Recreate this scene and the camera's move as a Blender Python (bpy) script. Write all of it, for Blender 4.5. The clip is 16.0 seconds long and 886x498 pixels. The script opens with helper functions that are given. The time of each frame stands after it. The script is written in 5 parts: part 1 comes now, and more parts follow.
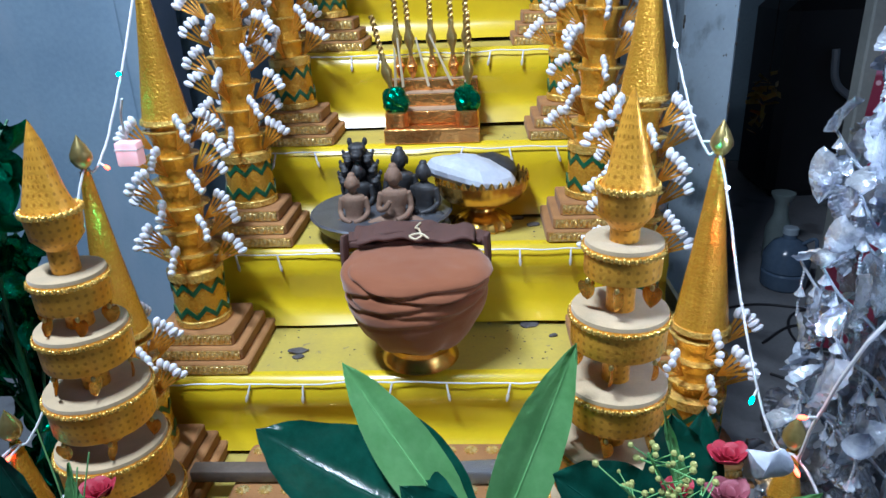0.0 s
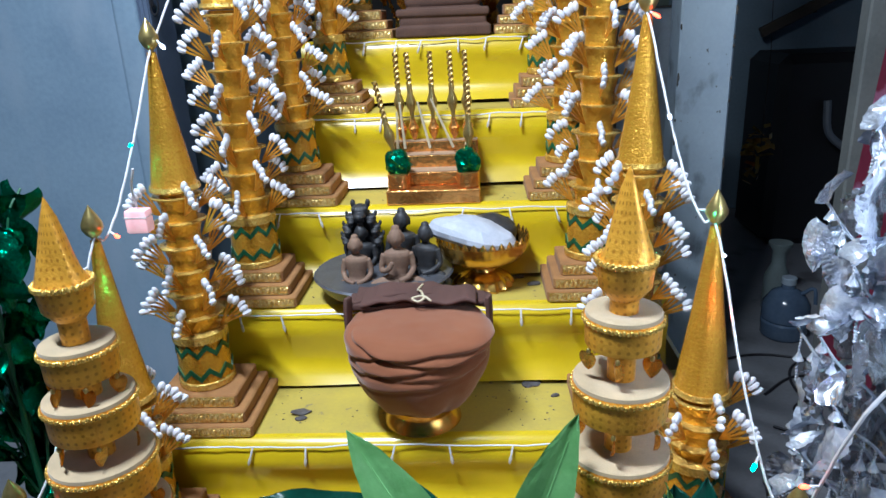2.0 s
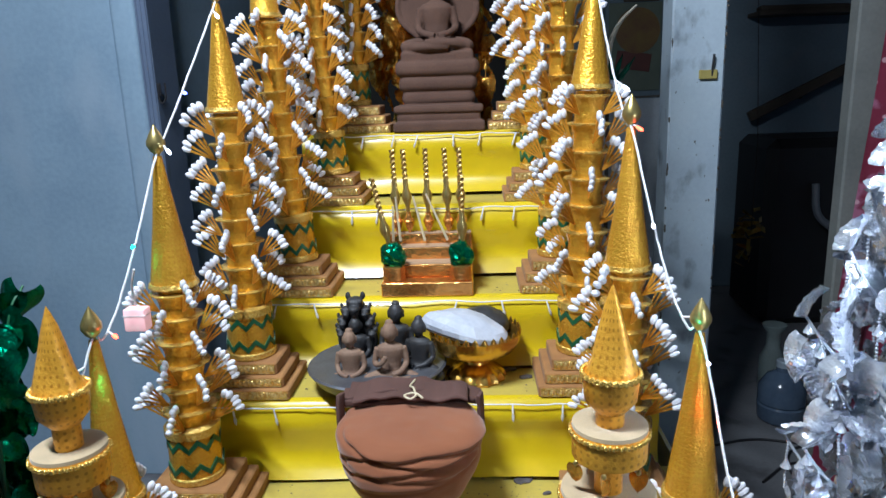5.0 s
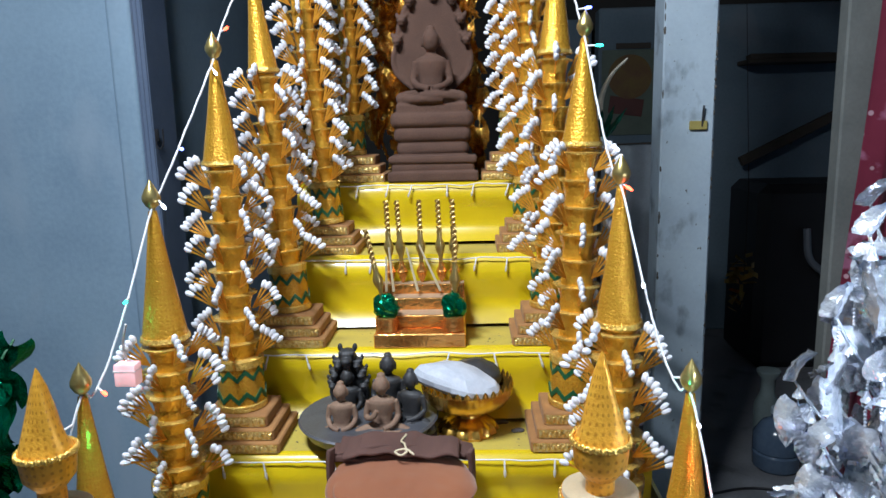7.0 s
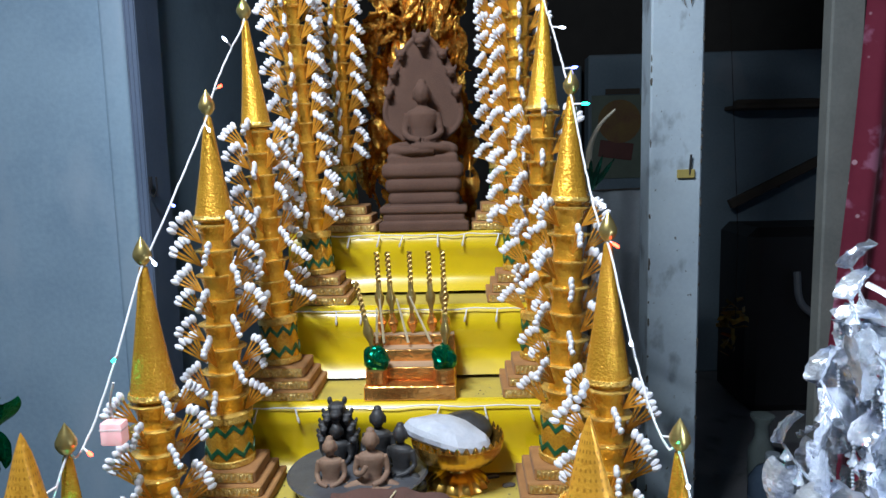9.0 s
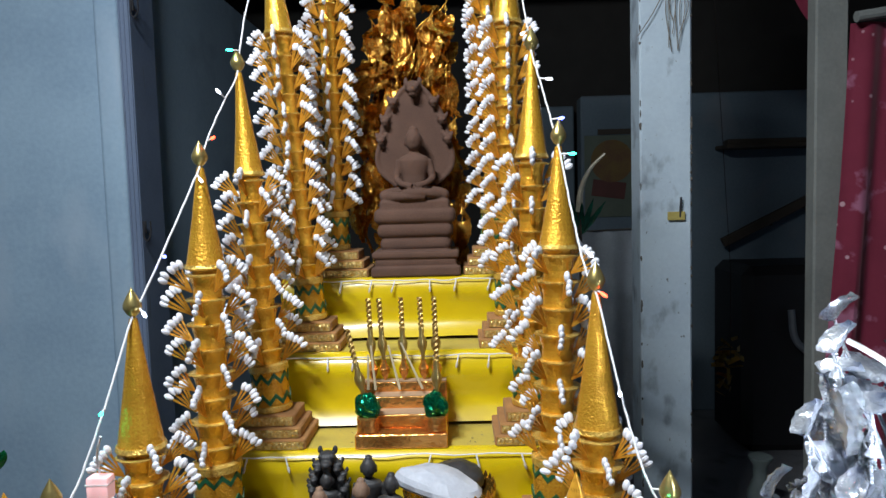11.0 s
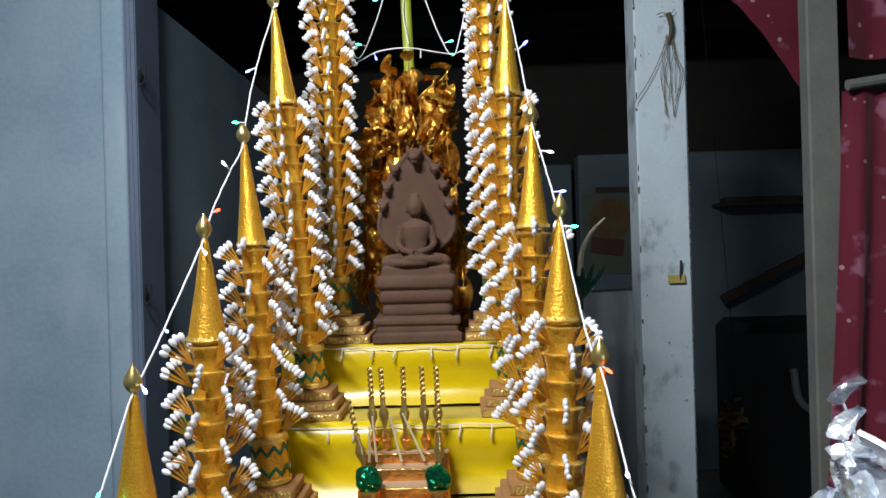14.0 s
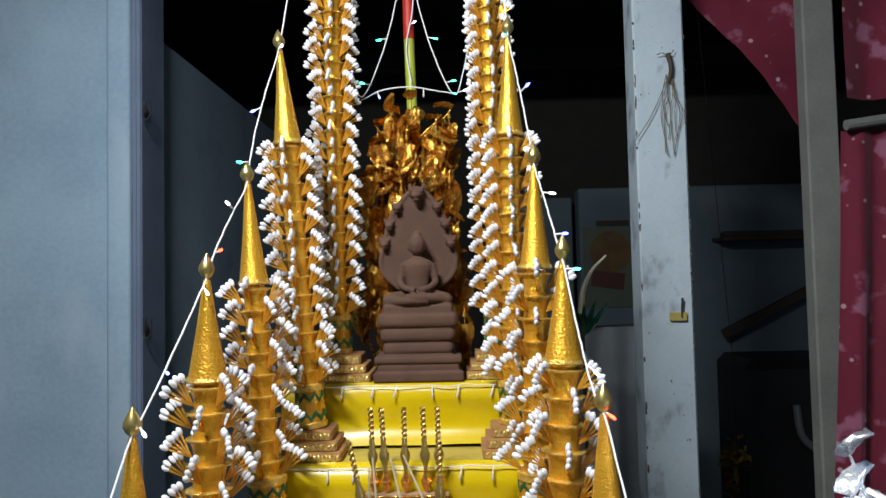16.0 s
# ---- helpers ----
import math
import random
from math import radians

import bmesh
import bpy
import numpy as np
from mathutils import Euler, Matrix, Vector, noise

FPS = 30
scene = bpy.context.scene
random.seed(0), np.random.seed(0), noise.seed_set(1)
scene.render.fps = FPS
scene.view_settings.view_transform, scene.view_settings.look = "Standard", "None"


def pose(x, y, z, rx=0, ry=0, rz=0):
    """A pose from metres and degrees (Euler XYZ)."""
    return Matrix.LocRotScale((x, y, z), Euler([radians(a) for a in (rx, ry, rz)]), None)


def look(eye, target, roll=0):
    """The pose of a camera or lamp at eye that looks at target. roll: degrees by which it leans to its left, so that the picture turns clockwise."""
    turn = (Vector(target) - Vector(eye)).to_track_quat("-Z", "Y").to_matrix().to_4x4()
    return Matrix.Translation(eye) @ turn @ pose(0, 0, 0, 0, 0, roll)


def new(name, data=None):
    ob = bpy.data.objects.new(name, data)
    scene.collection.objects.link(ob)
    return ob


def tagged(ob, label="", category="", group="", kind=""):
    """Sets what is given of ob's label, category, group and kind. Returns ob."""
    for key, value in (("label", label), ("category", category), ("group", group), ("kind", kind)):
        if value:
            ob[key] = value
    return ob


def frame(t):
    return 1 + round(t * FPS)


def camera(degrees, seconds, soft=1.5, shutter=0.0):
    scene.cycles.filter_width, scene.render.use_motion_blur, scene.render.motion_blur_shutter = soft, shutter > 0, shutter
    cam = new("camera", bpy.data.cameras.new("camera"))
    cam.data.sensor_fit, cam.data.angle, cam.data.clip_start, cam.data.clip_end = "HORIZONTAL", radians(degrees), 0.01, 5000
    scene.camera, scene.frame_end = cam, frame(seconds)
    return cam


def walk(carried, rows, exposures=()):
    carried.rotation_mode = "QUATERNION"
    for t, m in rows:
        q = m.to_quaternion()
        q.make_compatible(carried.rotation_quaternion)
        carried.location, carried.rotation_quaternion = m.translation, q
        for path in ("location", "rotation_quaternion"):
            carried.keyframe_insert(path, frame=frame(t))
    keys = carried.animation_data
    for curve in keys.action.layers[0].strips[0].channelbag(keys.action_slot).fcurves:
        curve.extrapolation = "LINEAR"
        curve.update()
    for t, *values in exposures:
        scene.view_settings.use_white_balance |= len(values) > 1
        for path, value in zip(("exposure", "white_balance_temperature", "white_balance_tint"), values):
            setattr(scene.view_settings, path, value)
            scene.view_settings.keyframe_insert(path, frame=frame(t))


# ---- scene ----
cam = camera(65.4, 16.0)
METRES, EYE, TILT, LEAN, TURN = 0.27, 1.3, -22.4, 2.2, 2.5
ROWS = [
    (0.0, 0.0, 0.0, 0.0, 0.0, 0.0, 0.0),
    (0.5, -0.019, -0.0071, 0.0339, 0.33, 0.87, -0.2),
    (1.0, -0.0417, -0.0198, 0.0653, 0.35, 1.78, -0.04),
    (1.5, -0.0274, -0.0507, 0.0874, 0.05, 2.63, 0.1),
    (2.0, -0.0162, -0.0719, 0.1187, -0.04, 3.58, 0.21),
    (2.5, 0.0043, -0.0968, 0.1516, 0.1, 4.49, 0.52),
    (3.0, 0.0227, -0.1222, 0.1829, 0.06, 5.33, 0.75),
    (3.5, 0.0093, -0.1412, 0.2131, 0.2, 6.43, 0.53),
    (4.0, 0.0053, -0.1593, 0.2405, 0.05, 7.41, 0.05),
    (6.5, 0.0365, -0.2329, 0.3885, -0.47, 11.5, -0.47),
    (7.0, 0.0334, -0.2425, 0.4118, -0.73, 12.18, -0.59),
    (7.5, 0.0348, -0.2521, 0.4274, -0.93, 12.82, -0.83),
    (8.0, 0.0512, -0.2724, 0.4554, -1.05, 13.66, -0.7),
    (8.5, 0.0643, -0.2862, 0.4866, -1.38, 14.55, -0.58),
    (9.0, 0.0585, -0.3004, 0.5122, -1.23, 15.32, -0.43),
    (11.5, 0.1082, -0.365, 0.6006, -1.41, 18.99, -0.05),
    (12.0, 0.1043, -0.3749, 0.6179, -1.5, 19.75, -0.15),
    (12.5, 0.0888, -0.39, 0.6482, -1.34, 20.67, -0.29),
    (13.0, 0.0874, -0.3913, 0.6712, -1.3, 21.19, -0.14),
    (13.5, 0.0731, -0.3986, 0.692, -1.33, 21.77, -0.03),
    (14.0, 0.068, -0.4125, 0.7168, -1.54, 22.54, -0.0),
    (14.5, 0.0811, -0.429, 0.7433, -1.76, 23.22, 0.04),
    (15.0, 0.074, -0.4382, 0.7634, -1.68, 23.83, -0.15),
    (15.5, 0.0607, -0.4436, 0.7852, -1.65, 24.41, -0.31),
    (16.0, 0.0471, -0.4502, 0.7967, -1.7, 24.93, -0.3),
]
walk(cam, [(t, pose(0, 0, EYE, TILT, LEAN, TURN) @ pose(METRES * x, METRES * y, METRES * z, 90 + pitch, roll, yaw)) for t, x, y, z, yaw, pitch, roll in ROWS],
     exposures=[(0.0, 0.18, 5600, 9), (2.0, 0.16, 5880, 9), (4.0, 0.13, 5970, 9), (6.5, 0.10, 6280, 9), (9.0, 0.03, 6300, 9), (11.5, -0.06, 6850, 9), (16.0, -0.06, 7150, 9)])

# ---- light: night, one long tube lamp over the room in front of the altar ----
world = bpy.data.worlds.new("night")
scene.world = world
world.use_nodes = True
world.node_tree.nodes["Background"].inputs[0].default_value = (0.05, 0.07, 0.12, 1)
world.node_tree.nodes["Background"].inputs[1].default_value = 0.15
lamp = bpy.data.lights.new("tube_light", "AREA")
lamp.shape, lamp.size, lamp.size_y, lamp.energy, lamp.color = "RECTANGLE", 0.65, 0.06, 76.0, (0.86, 0.93, 1.0)
for place, power in (((0.49, 0.575, 1.215), 3.6), ((0.47, 0.575, 0.99), 1.2)):
    glow = bpy.data.lights.new("led_cluster", "POINT")
    glow.energy, glow.color, glow.shadow_soft_size = power, (0.74, 0.84, 1.0), 0.006
    new("led_cluster", glow).location = place
new("tube_light", lamp).matrix_world = look((-0.60, 0.30, 2.86), (0.15, 1.2, 0.8))
for place, tint in (((0.322, 0.846, 0.945), (1.0, 0.10, 0.04)), ((0.296, 0.868, 1.060), (0.04, 1.0, 0.72)), ((-0.520, 0.868, 0.985), (0.04, 1.0, 0.72)), ((-0.560, 1.030, 1.130), (0.04, 1.0, 0.72))):
    glow = bpy.data.lights.new("led_glow", "POINT")
    glow.energy, glow.color, glow.shadow_soft_size = 0.035, tint, 0.004
    new("led_glow", glow).location = place

# ---- materials ----
def material(name, color, rough=0.6, metal=0.0, dark=None, scale=8.0, fine=120.0, bump=0.15, size=0.002, spread=0.5, **more):
    """A principled material with colour variation at two scales and fine relief."""
    m = bpy.data.materials.new(name)
    m.use_nodes = True
    nt = m.node_tree
    b = nt.nodes["Principled BSDF"]
    b.inputs["Roughness"].default_value, b.inputs["Metallic"].default_value = rough, metal
    co = nt.nodes.new("ShaderNodeTexCoord")
    big, small = nt.nodes.new("ShaderNodeTexNoise"), nt.nodes.new("ShaderNodeTexNoise")
    big.inputs["Scale"].default_value, big.inputs["Detail"].default_value = scale, 4
    small.inputs["Scale"].default_value, small.inputs["Detail"].default_value = fine, 3
    nt.links.new(co.outputs["Object"], big.inputs["Vector"])
    nt.links.new(co.outputs["Object"], small.inputs["Vector"])
    add = nt.nodes.new("ShaderNodeMath")
    add.operation = "MULTIPLY_ADD"
    add.inputs[1].default_value = 0.45
    nt.links.new(small.outputs["Fac"], add.inputs[0])
    nt.links.new(big.outputs["Fac"], add.inputs[2])
    ramp = nt.nodes.new("ShaderNodeMapRange")
    ramp.inputs["From Min"].default_value, ramp.inputs["From Max"].default_value = 0.725 - spread * 0.5, 0.725 + spread * 0.5
    nt.links.new(add.outputs[0], ramp.inputs["Value"])
    mix = nt.nodes.new("ShaderNodeMix")
    mix.data_type = "RGBA"
    dark = dark or tuple(c * 0.72 for c in color)
    mix.inputs["A"].default_value, mix.inputs["B"].default_value = (*dark, 1), (*color, 1)
    nt.links.new(ramp.outputs["Result"], mix.inputs["Factor"])
    nt.links.new(mix.outputs["Result"], b.inputs["Base Color"])
    bm_ = nt.nodes.new("ShaderNodeBump")
    bm_.inputs["Strength"].default_value, bm_.inputs["Distance"].default_value = bump, size
    nt.links.new(small.outputs["Fac"], bm_.inputs["Height"])
    nt.links.new(bm_.outputs["Normal"], b.inputs["Normal"])
    for key, value in more.items():
        b.inputs[key.replace("_", " ")].default_value = value
    return m


def wire(m, colour_at, vector_scale, kind="VORONOI", color=(0, 0, 0), lo=0.2, hi=0.3, flip=False):
    """Lays spots of another colour over a material's base colour."""
    nt = m.node_tree
    b = nt.nodes["Principled BSDF"]
    old = b.inputs["Base Color"].links[0].from_socket
    co = nt.nodes.new("ShaderNodeTexCoord")
    mp = nt.nodes.new("ShaderNodeMapping")
    mp.inputs["Scale"].default_value = vector_scale
    nt.links.new(co.outputs[colour_at], mp.inputs["Vector"])
    if kind == "VORONOI":
        tex = nt.nodes.new("ShaderNodeTexVoronoi")
        tex.inputs["Scale"].default_value = 1.0
        tex.inputs["Randomness"].default_value = 0.9 if flip else 0.0
        out = tex.outputs["Distance"]
    else:
        tex = nt.nodes.new("ShaderNodeTexNoise")
        tex.inputs["Scale"].default_value, tex.inputs["Detail"].default_value = 1.0, 6
        out = tex.outputs["Fac"]
    nt.links.new(mp.outputs["Vector"], tex.inputs["Vector"])
    rng = nt.nodes.new("ShaderNodeMapRange")
    rng.inputs["From Min"].default_value, rng.inputs["From Max"].default_value = lo, hi
    nt.links.new(out, rng.inputs["Value"])
    mix = nt.nodes.new("ShaderNodeMix")
    mix.data_type = "RGBA"
    mix.inputs["A"].default_value = (*color, 1)
    nt.links.new(old, mix.inputs["B"])
    nt.links.new(rng.outputs["Result"], mix.inputs["Factor"])
    nt.links.new(mix.outputs["Result"], b.inputs["Base Color"])
    return m


def emitter(name, color, strength):
    m = bpy.data.materials.new(name)
    m.use_nodes = True
    b = m.node_tree.nodes["Principled BSDF"]
    b.inputs["Base Color"].default_value = (*color, 1)
    b.inputs["Emission Color"].default_value = (*color, 1)
    b.inputs["Emission Strength"].default_value = strength
    return m


VINYL = material("yellow_vinyl", (0.69, 0.51, 0.007), 0.30, 0, (0.59, 0.42, 0.007), 3, 40, 0.06, 0.002, Coat_Weight=0.8, Coat_Roughness=0.06)
DUSTY = wire(material("dusty_yellow_vinyl", (0.54, 0.425, 0.07), 0.6, 0, (0.43, 0.335, 0.08), 14, 160, 0.2, 0.001), "Object", (60, 60, 60), "NOISE", (0.27, 0.22, 0.11), 0.27, 0.34)
BOARD = material("dark_board", (0.05, 0.04, 0.03), 0.8)
PAPER = wire(material("orange_gold_paper", (0.94, 0.49, 0.055), 0.32, 0.4, (0.76, 0.34, 0.035), 25, 200, 0.5, 0.002), "UV", (1, 1, 1), "VORONOI", (0.58, 0.24, 0.024), 0.12, 0.28)
SOFTPAPER = wire(material("orange_gold_cone_paper", (0.90, 0.49, 0.05), 0.27, 0.6, (0.68, 0.34, 0.032), 30, 230, 0.7, 0.003), "UV", (1, 1, 1), "VORONOI", (0.74, 0.35, 0.035), 0.10, 0.40)
FOILGOLD = material("orange_gold_foil", (0.95, 0.57, 0.07), 0.24, 0.7, (0.78, 0.38, 0.035), 30, 190, 0.7, 0.003)
GLITTER = material("gold_glitter", (1.0, 0.72, 0.20), 0.24, 0.65, (0.66, 0.38, 0.06), 60, 200, 1.0, 0.004)
LACE = material("gold_lace", (1.0, 0.80, 0.36), 0.26, 0.7, (0.70, 0.44, 0.10), 150, 170, 0.8, 0.003, 0.3)
VELVET = material("brown_velvet", (0.38, 0.185, 0.062), 0.9, 0, (0.27, 0.125, 0.045), 20, 400, 0.3, 0.001, Sheen_Weight=0.05)
CREAM = material("cream_velvet", (0.52, 0.39, 0.23), 0.95, 0, (0.40, 0.31, 0.19), 40, 500, 0.4, 0.001, Sheen_Weight=0.4)
STICK = material("gold_fan_stick", (0.88, 0.45, 0.055), 0.3, 0.5, (0.60, 0.25, 0.025), 60, 300, 0.3, 0.001)
WHITE = material("white_bud", (0.80, 0.82, 0.90), 0.55, 0, (0.74, 0.74, 0.80), 40, 300, 0.3, 0.001)
RIBBON = material("green_ribbon", (0.012, 0.12, 0.05), 0.45, 0.1, (0.006, 0.07, 0.03), 60, 300, 0.5, 0.001)
FINIAL = material("finial_gold", (0.62, 0.50, 0.20), 0.30, 0.85, (0.45, 0.34, 0.12), 40, 200, 0.1, 0.001)
SAND = material("brown_sandstone", (0.108, 0.056, 0.038), 0.9, 0, (0.072, 0.036, 0.025), 12, 300, 0.5, 0.002)
CLAY = material("pale_brown_clay", (0.26, 0.165, 0.11), 0.8, 0, (0.17, 0.10, 0.07), 30, 300, 0.5, 0.001)
BRONZE = material("dark_bronze", (0.055, 0.055, 0.058), 0.55, 0.3, (0.03, 0.03, 0.033), 30, 300, 0.4, 0.001)
ROBE = material("orange_brown_robe", (0.30, 0.105, 0.042), 0.85, 0, (0.22, 0.068, 0.025), 6, 700, 0.35, 0.001, Sheen_Weight=0.3)
STRAP = material("dark_brown_cloth", (0.115, 0.055, 0.045), 0.9, 0, (0.08, 0.04, 0.032), 10, 600, 0.4, 0.001)
BRASS = material("brass", (0.80, 0.50, 0.12), 0.26, 0.95, (0.60, 0.33, 0.06), 30, 200, 0.15, 0.001)
STEEL = material("dark_pewter", (0.16, 0.17, 0.19), 0.45, 0.5, (0.10, 0.10, 0.12), 20, 200, 0.2, 0.001)
TISSUE = material("white_tissue", (0.52, 0.55, 0.62), 0.6, 0, (0.40, 0.43, 0.50), 30, 150, 0.4, 0.002)
GREENFOIL = material("green_foil", (0.0, 0.26, 0.13), 0.18, 0.85, (0.0, 0.10, 0.05), 40, 90, 0.9, 0.004)
PLASTER = wire(wire(material("blue_plaster", (0.285, 0.40, 0.51), 0.85, 0, (0.205, 0.30, 0.405), 2.6, 60, 0.2, 0.003), "Object", (5, 5, 2.0), "NOISE", (0.31, 0.40, 0.50), 0.30, 0.50), "Object", (36, 36, 30), "NOISE", (0.12, 0.14, 0.17), 0.205, 0.225)
BLUEWOOD = wire(material("blue_painted_wood", (0.14, 0.185, 0.28), 0.6, 0, (0.10, 0.14, 0.22), 5, 90, 0.3, 0.002), "Object", (30, 30, 3), "NOISE", (0.10, 0.13, 0.18), 0.30, 0.36)
POST = wire(wire(material("chipped_white_paint", (0.50, 0.60, 0.68), 0.65, 0, (0.40, 0.49, 0.58), 4, 90, 0.3, 0.002), "Object", (14, 14, 8), "NOISE", (0.22, 0.26, 0.31), 0.30, 0.44), "Object", (90, 90, 60), "NOISE", (0.10, 0.09, 0.08), 0.27, 0.30)
GREYPOST = material("grey_concrete", (0.20, 0.21, 0.20), 0.85, 0, (0.14, 0.15, 0.145), 6, 90, 0.4, 0.003)
# base colour lowered to stand for how little light reaches the back room
INNER = wire(material("dimmed_back_room_plaster", (0.13, 0.18, 0.22), 0.85, 0, (0.09, 0.13, 0.165), 1.3, 60, 0.2, 0.002), "Object", (3, 3, 3), "NOISE", (0.14, 0.17, 0.20), 0.30, 0.45)
# lighter copy of the back room's plaster; its milder shade is in the colour
SIDEPLASTER = wire(material("part_dimmed_side_plaster", (0.24, 0.33, 0.42), 0.85, 0, (0.18, 0.26, 0.34), 1.3, 60, 0.2, 0.002), "Object", (3, 3, 3), "NOISE", (0.15, 0.21, 0.28), 0.30, 0.45)
CEMENT = wire(material("cement_floor", (0.23, 0.235, 0.25), 0.7, 0, (0.16, 0.165, 0.18), 2.5, 70, 0.3, 0.003), "Object", (5, 5, 5), "NOISE", (0.10, 0.10, 0.11), 0.30, 0.42)
# near-black colour stands for the missing light up in the roof void
DARKROOF = material("unlit_roof_dark", (0.03, 0.028, 0.026), 0.9)
CURTAIN = wire(wire(material("crimson_curtain", (0.34, 0.035, 0.085), 0.8, 0, (0.25, 0.024, 0.06), 5, 400, 0.3, 0.001, Sheen_Weight=0.2), "Object", (9, 9, 9), "NOISE", (0.55, 0.20, 0.33), 0.36, 0.43), "Object", (15, 15, 15), "VORONOI", (0.78, 0.50, 0.58), 0.10, 0.14, True)
CABLE = material("white_cable", (0.80, 0.80, 0.82), 0.5, 0, (0.66, 0.66, 0.70), 40, 200)
BLACKCABLE = material("black_cable", (0.02, 0.02, 0.025), 0.5)
LEAFDARK = material("dark_green_leaf", (0.016, 0.13, 0.09), 0.22, 0, (0.009, 0.075, 0.05), 25, 90, 0.3, 0.002)
LEAFLIGHT = material("light_green_leaf", (0.25, 0.55, 0.22), 0.22, 0, (0.16, 0.42, 0.14), 18, 90, 0.3, 0.002)
SILVER = material("silver_foil", (0.95, 0.97, 1.0), 0.14, 0.9, (0.66, 0.70, 0.80), 40, 45, 0.7, 0.006)
PEARL = material("pearl_foil", (0.86, 0.90, 0.95), 0.14, 0.5, (0.42, 0.48, 0.60), 60, 45, 1.0, 0.008)
CLEAR = material("clear_film", (0.80, 0.84, 0.88), 0.06, 0.0, (0.70, 0.75, 0.82), 30, 60, 0.6, 0.005, Transmission_Weight=0.85)
GOLDLEAF = material("gold_leaf_foil", (1.0, 0.60, 0.12), 0.24, 0.8, (0.62, 0.27, 0.03), 40, 90, 0.9, 0.005)
RED = material("red_petal", (0.38, 0.015, 0.04), 0.6, 0, (0.28, 0.01, 0.03), 40, 200)
BUDGREEN = material("yellow_green_bud", (0.42, 0.44, 0.14), 0.6)
WOOD = material("grey_brown_wood", (0.15, 0.115, 0.09), 0.65, 0, (0.09, 0.07, 0.055), 8, 140, 0.4, 0.002)
COPPER = material("copper_foil", (0.95, 0.50, 0.15), 0.2, 0.85, (0.62, 0.24, 0.06), 30, 90, 0.7, 0.003)
BAMBOO = material("green_bamboo", (0.40, 0.46, 0.05), 0.4, 0, (0.30, 0.36, 0.04), 6, 90)
REDPAINT = material("red_paint", (0.55, 0.03, 0.02), 0.5)
IVORY = material("ivory_incense", (0.72, 0.62, 0.42), 0.6)
DARKDISC = material("dark_card", (0.15, 0.125, 0.11), 0.45)
PINK = emitter("pink_lantern_plastic", (1.0, 0.55, 0.58), 0.35)
LEDS = {"white": emitter("led_white", (0.75, 0.82, 1.0), 6), "cyan": emitter("led_cyan", (0.03, 0.95, 0.62), 9), "red": emitter("led_red", (1.0, 0.07, 0.03), 9), "blue": emitter("led_blue", (0.10, 0.14, 1.0), 12), "off": material("led_off", (0.62, 0.58, 0.52), 0.3)}


# ---- mesh tools ----
def mesh_of(bm, mat, smooth=35):
    me = bpy.data.meshes.new("m")
    bmesh.ops.recalc_face_normals(bm, faces=bm.faces)
    if smooth:
        for f in bm.faces:
            f.smooth = True
    bm.to_mesh(me)
    bm.free()
    if smooth:
        me.set_sharp_from_angle(angle=radians(smooth))
    for one in (mat if isinstance(mat, (list, tuple)) else (mat,)):
        me.materials.append(one)
    return me


def put(name, me, parent=None, m=None, label=""):
    ob = new(name, me)
    ob.parent = parent
    if m is not None:
        ob.matrix_basis = m
    return tagged(ob, label)


def part(name, bm, mat, parent, label="", m=None, smooth=35):
    return put(name, mesh_of(bm, mat, smooth), parent, m, label)


def thing(name, m, label, category, group=""):
    ob = new(name)
    ob.empty_display_size = 0.02
    ob.matrix_basis = m
    return tagged(ob, label, category, group)


def solid(name, bm, mat, label, category, m=None, group="", kind="", smooth=35):
    ob = put(name, mesh_of(bm, mat, smooth), None, m)
    return tagged(ob, label, category, group, kind)


def box(x0, y0, z0, x1, y1, z1, bevel=0.0, bm=None, cuts=1):
    own = bmesh.new()
    bmesh.ops.create_cube(own, size=1, matrix=Matrix.Translation(((x0 + x1) / 2, (y0 + y1) / 2, (z0 + z1) / 2)) @ Matrix.Diagonal((x1 - x0, y1 - y0, z1 - z0, 1)))
    if bevel:
        bmesh.ops.bevel(own, geom=own.edges[:], offset=bevel, segments=cuts, affect="EDGES", profile=0.5)
    return join(bm, own)


def join(bm, own, m=None):
    """Adds one bmesh to another."""
    if m is not None:
        bmesh.ops.transform(own, matrix=m, verts=own.verts)
    if bm is None:
        return own
    me = bpy.data.meshes.new("t")
    own.to_mesh(me)
    own.free()
    bm.from_mesh(me)
    bpy.data.meshes.remove(me)
    return bm


def lathe(profile, seg=24, bm=None, wave=None, uv=0.0):
    """Turns (radius, height) pairs round the z axis; wave(angle, i) scales the radius. uv: pattern spots a metre."""
    bm = bm or bmesh.new()
    layer = bm.loops.layers.uv.verify() if uv else None
    rings = []
    for i, (r, z) in enumerate(profile):
        ring = []
        for j in range(seg):
            a = 2 * math.pi * j / seg
            k = r * (wave(a, i) if wave else 1)
            ring.append(bm.verts.new((k * math.cos(a), k * math.sin(a), z)))
        rings.append(ring)
    top = max(r for r, z in profile)
    for i in range(len(rings) - 1):
        for j in range(seg):
            q = (j + 1) % seg
            f = bm.faces.new((rings[i][j], rings[i][q], rings[i + 1][q], rings[i + 1][j]))
            if layer:
                n = max(4, round(2 * math.pi * top * uv))
                for loop, (a, b) in zip(f.loops, ((j, i), (j + 1, i), (j + 1, i + 1), (j, i + 1))):
                    loop[layer].uv = (a / seg * n, profile[b][1] * uv)
    if profile[0][0] > 1e-5:
        bm.faces.new(rings[0][::-1])
    if profile[-1][0] > 1e-5:
        bm.faces.new(rings[-1])
    return bm


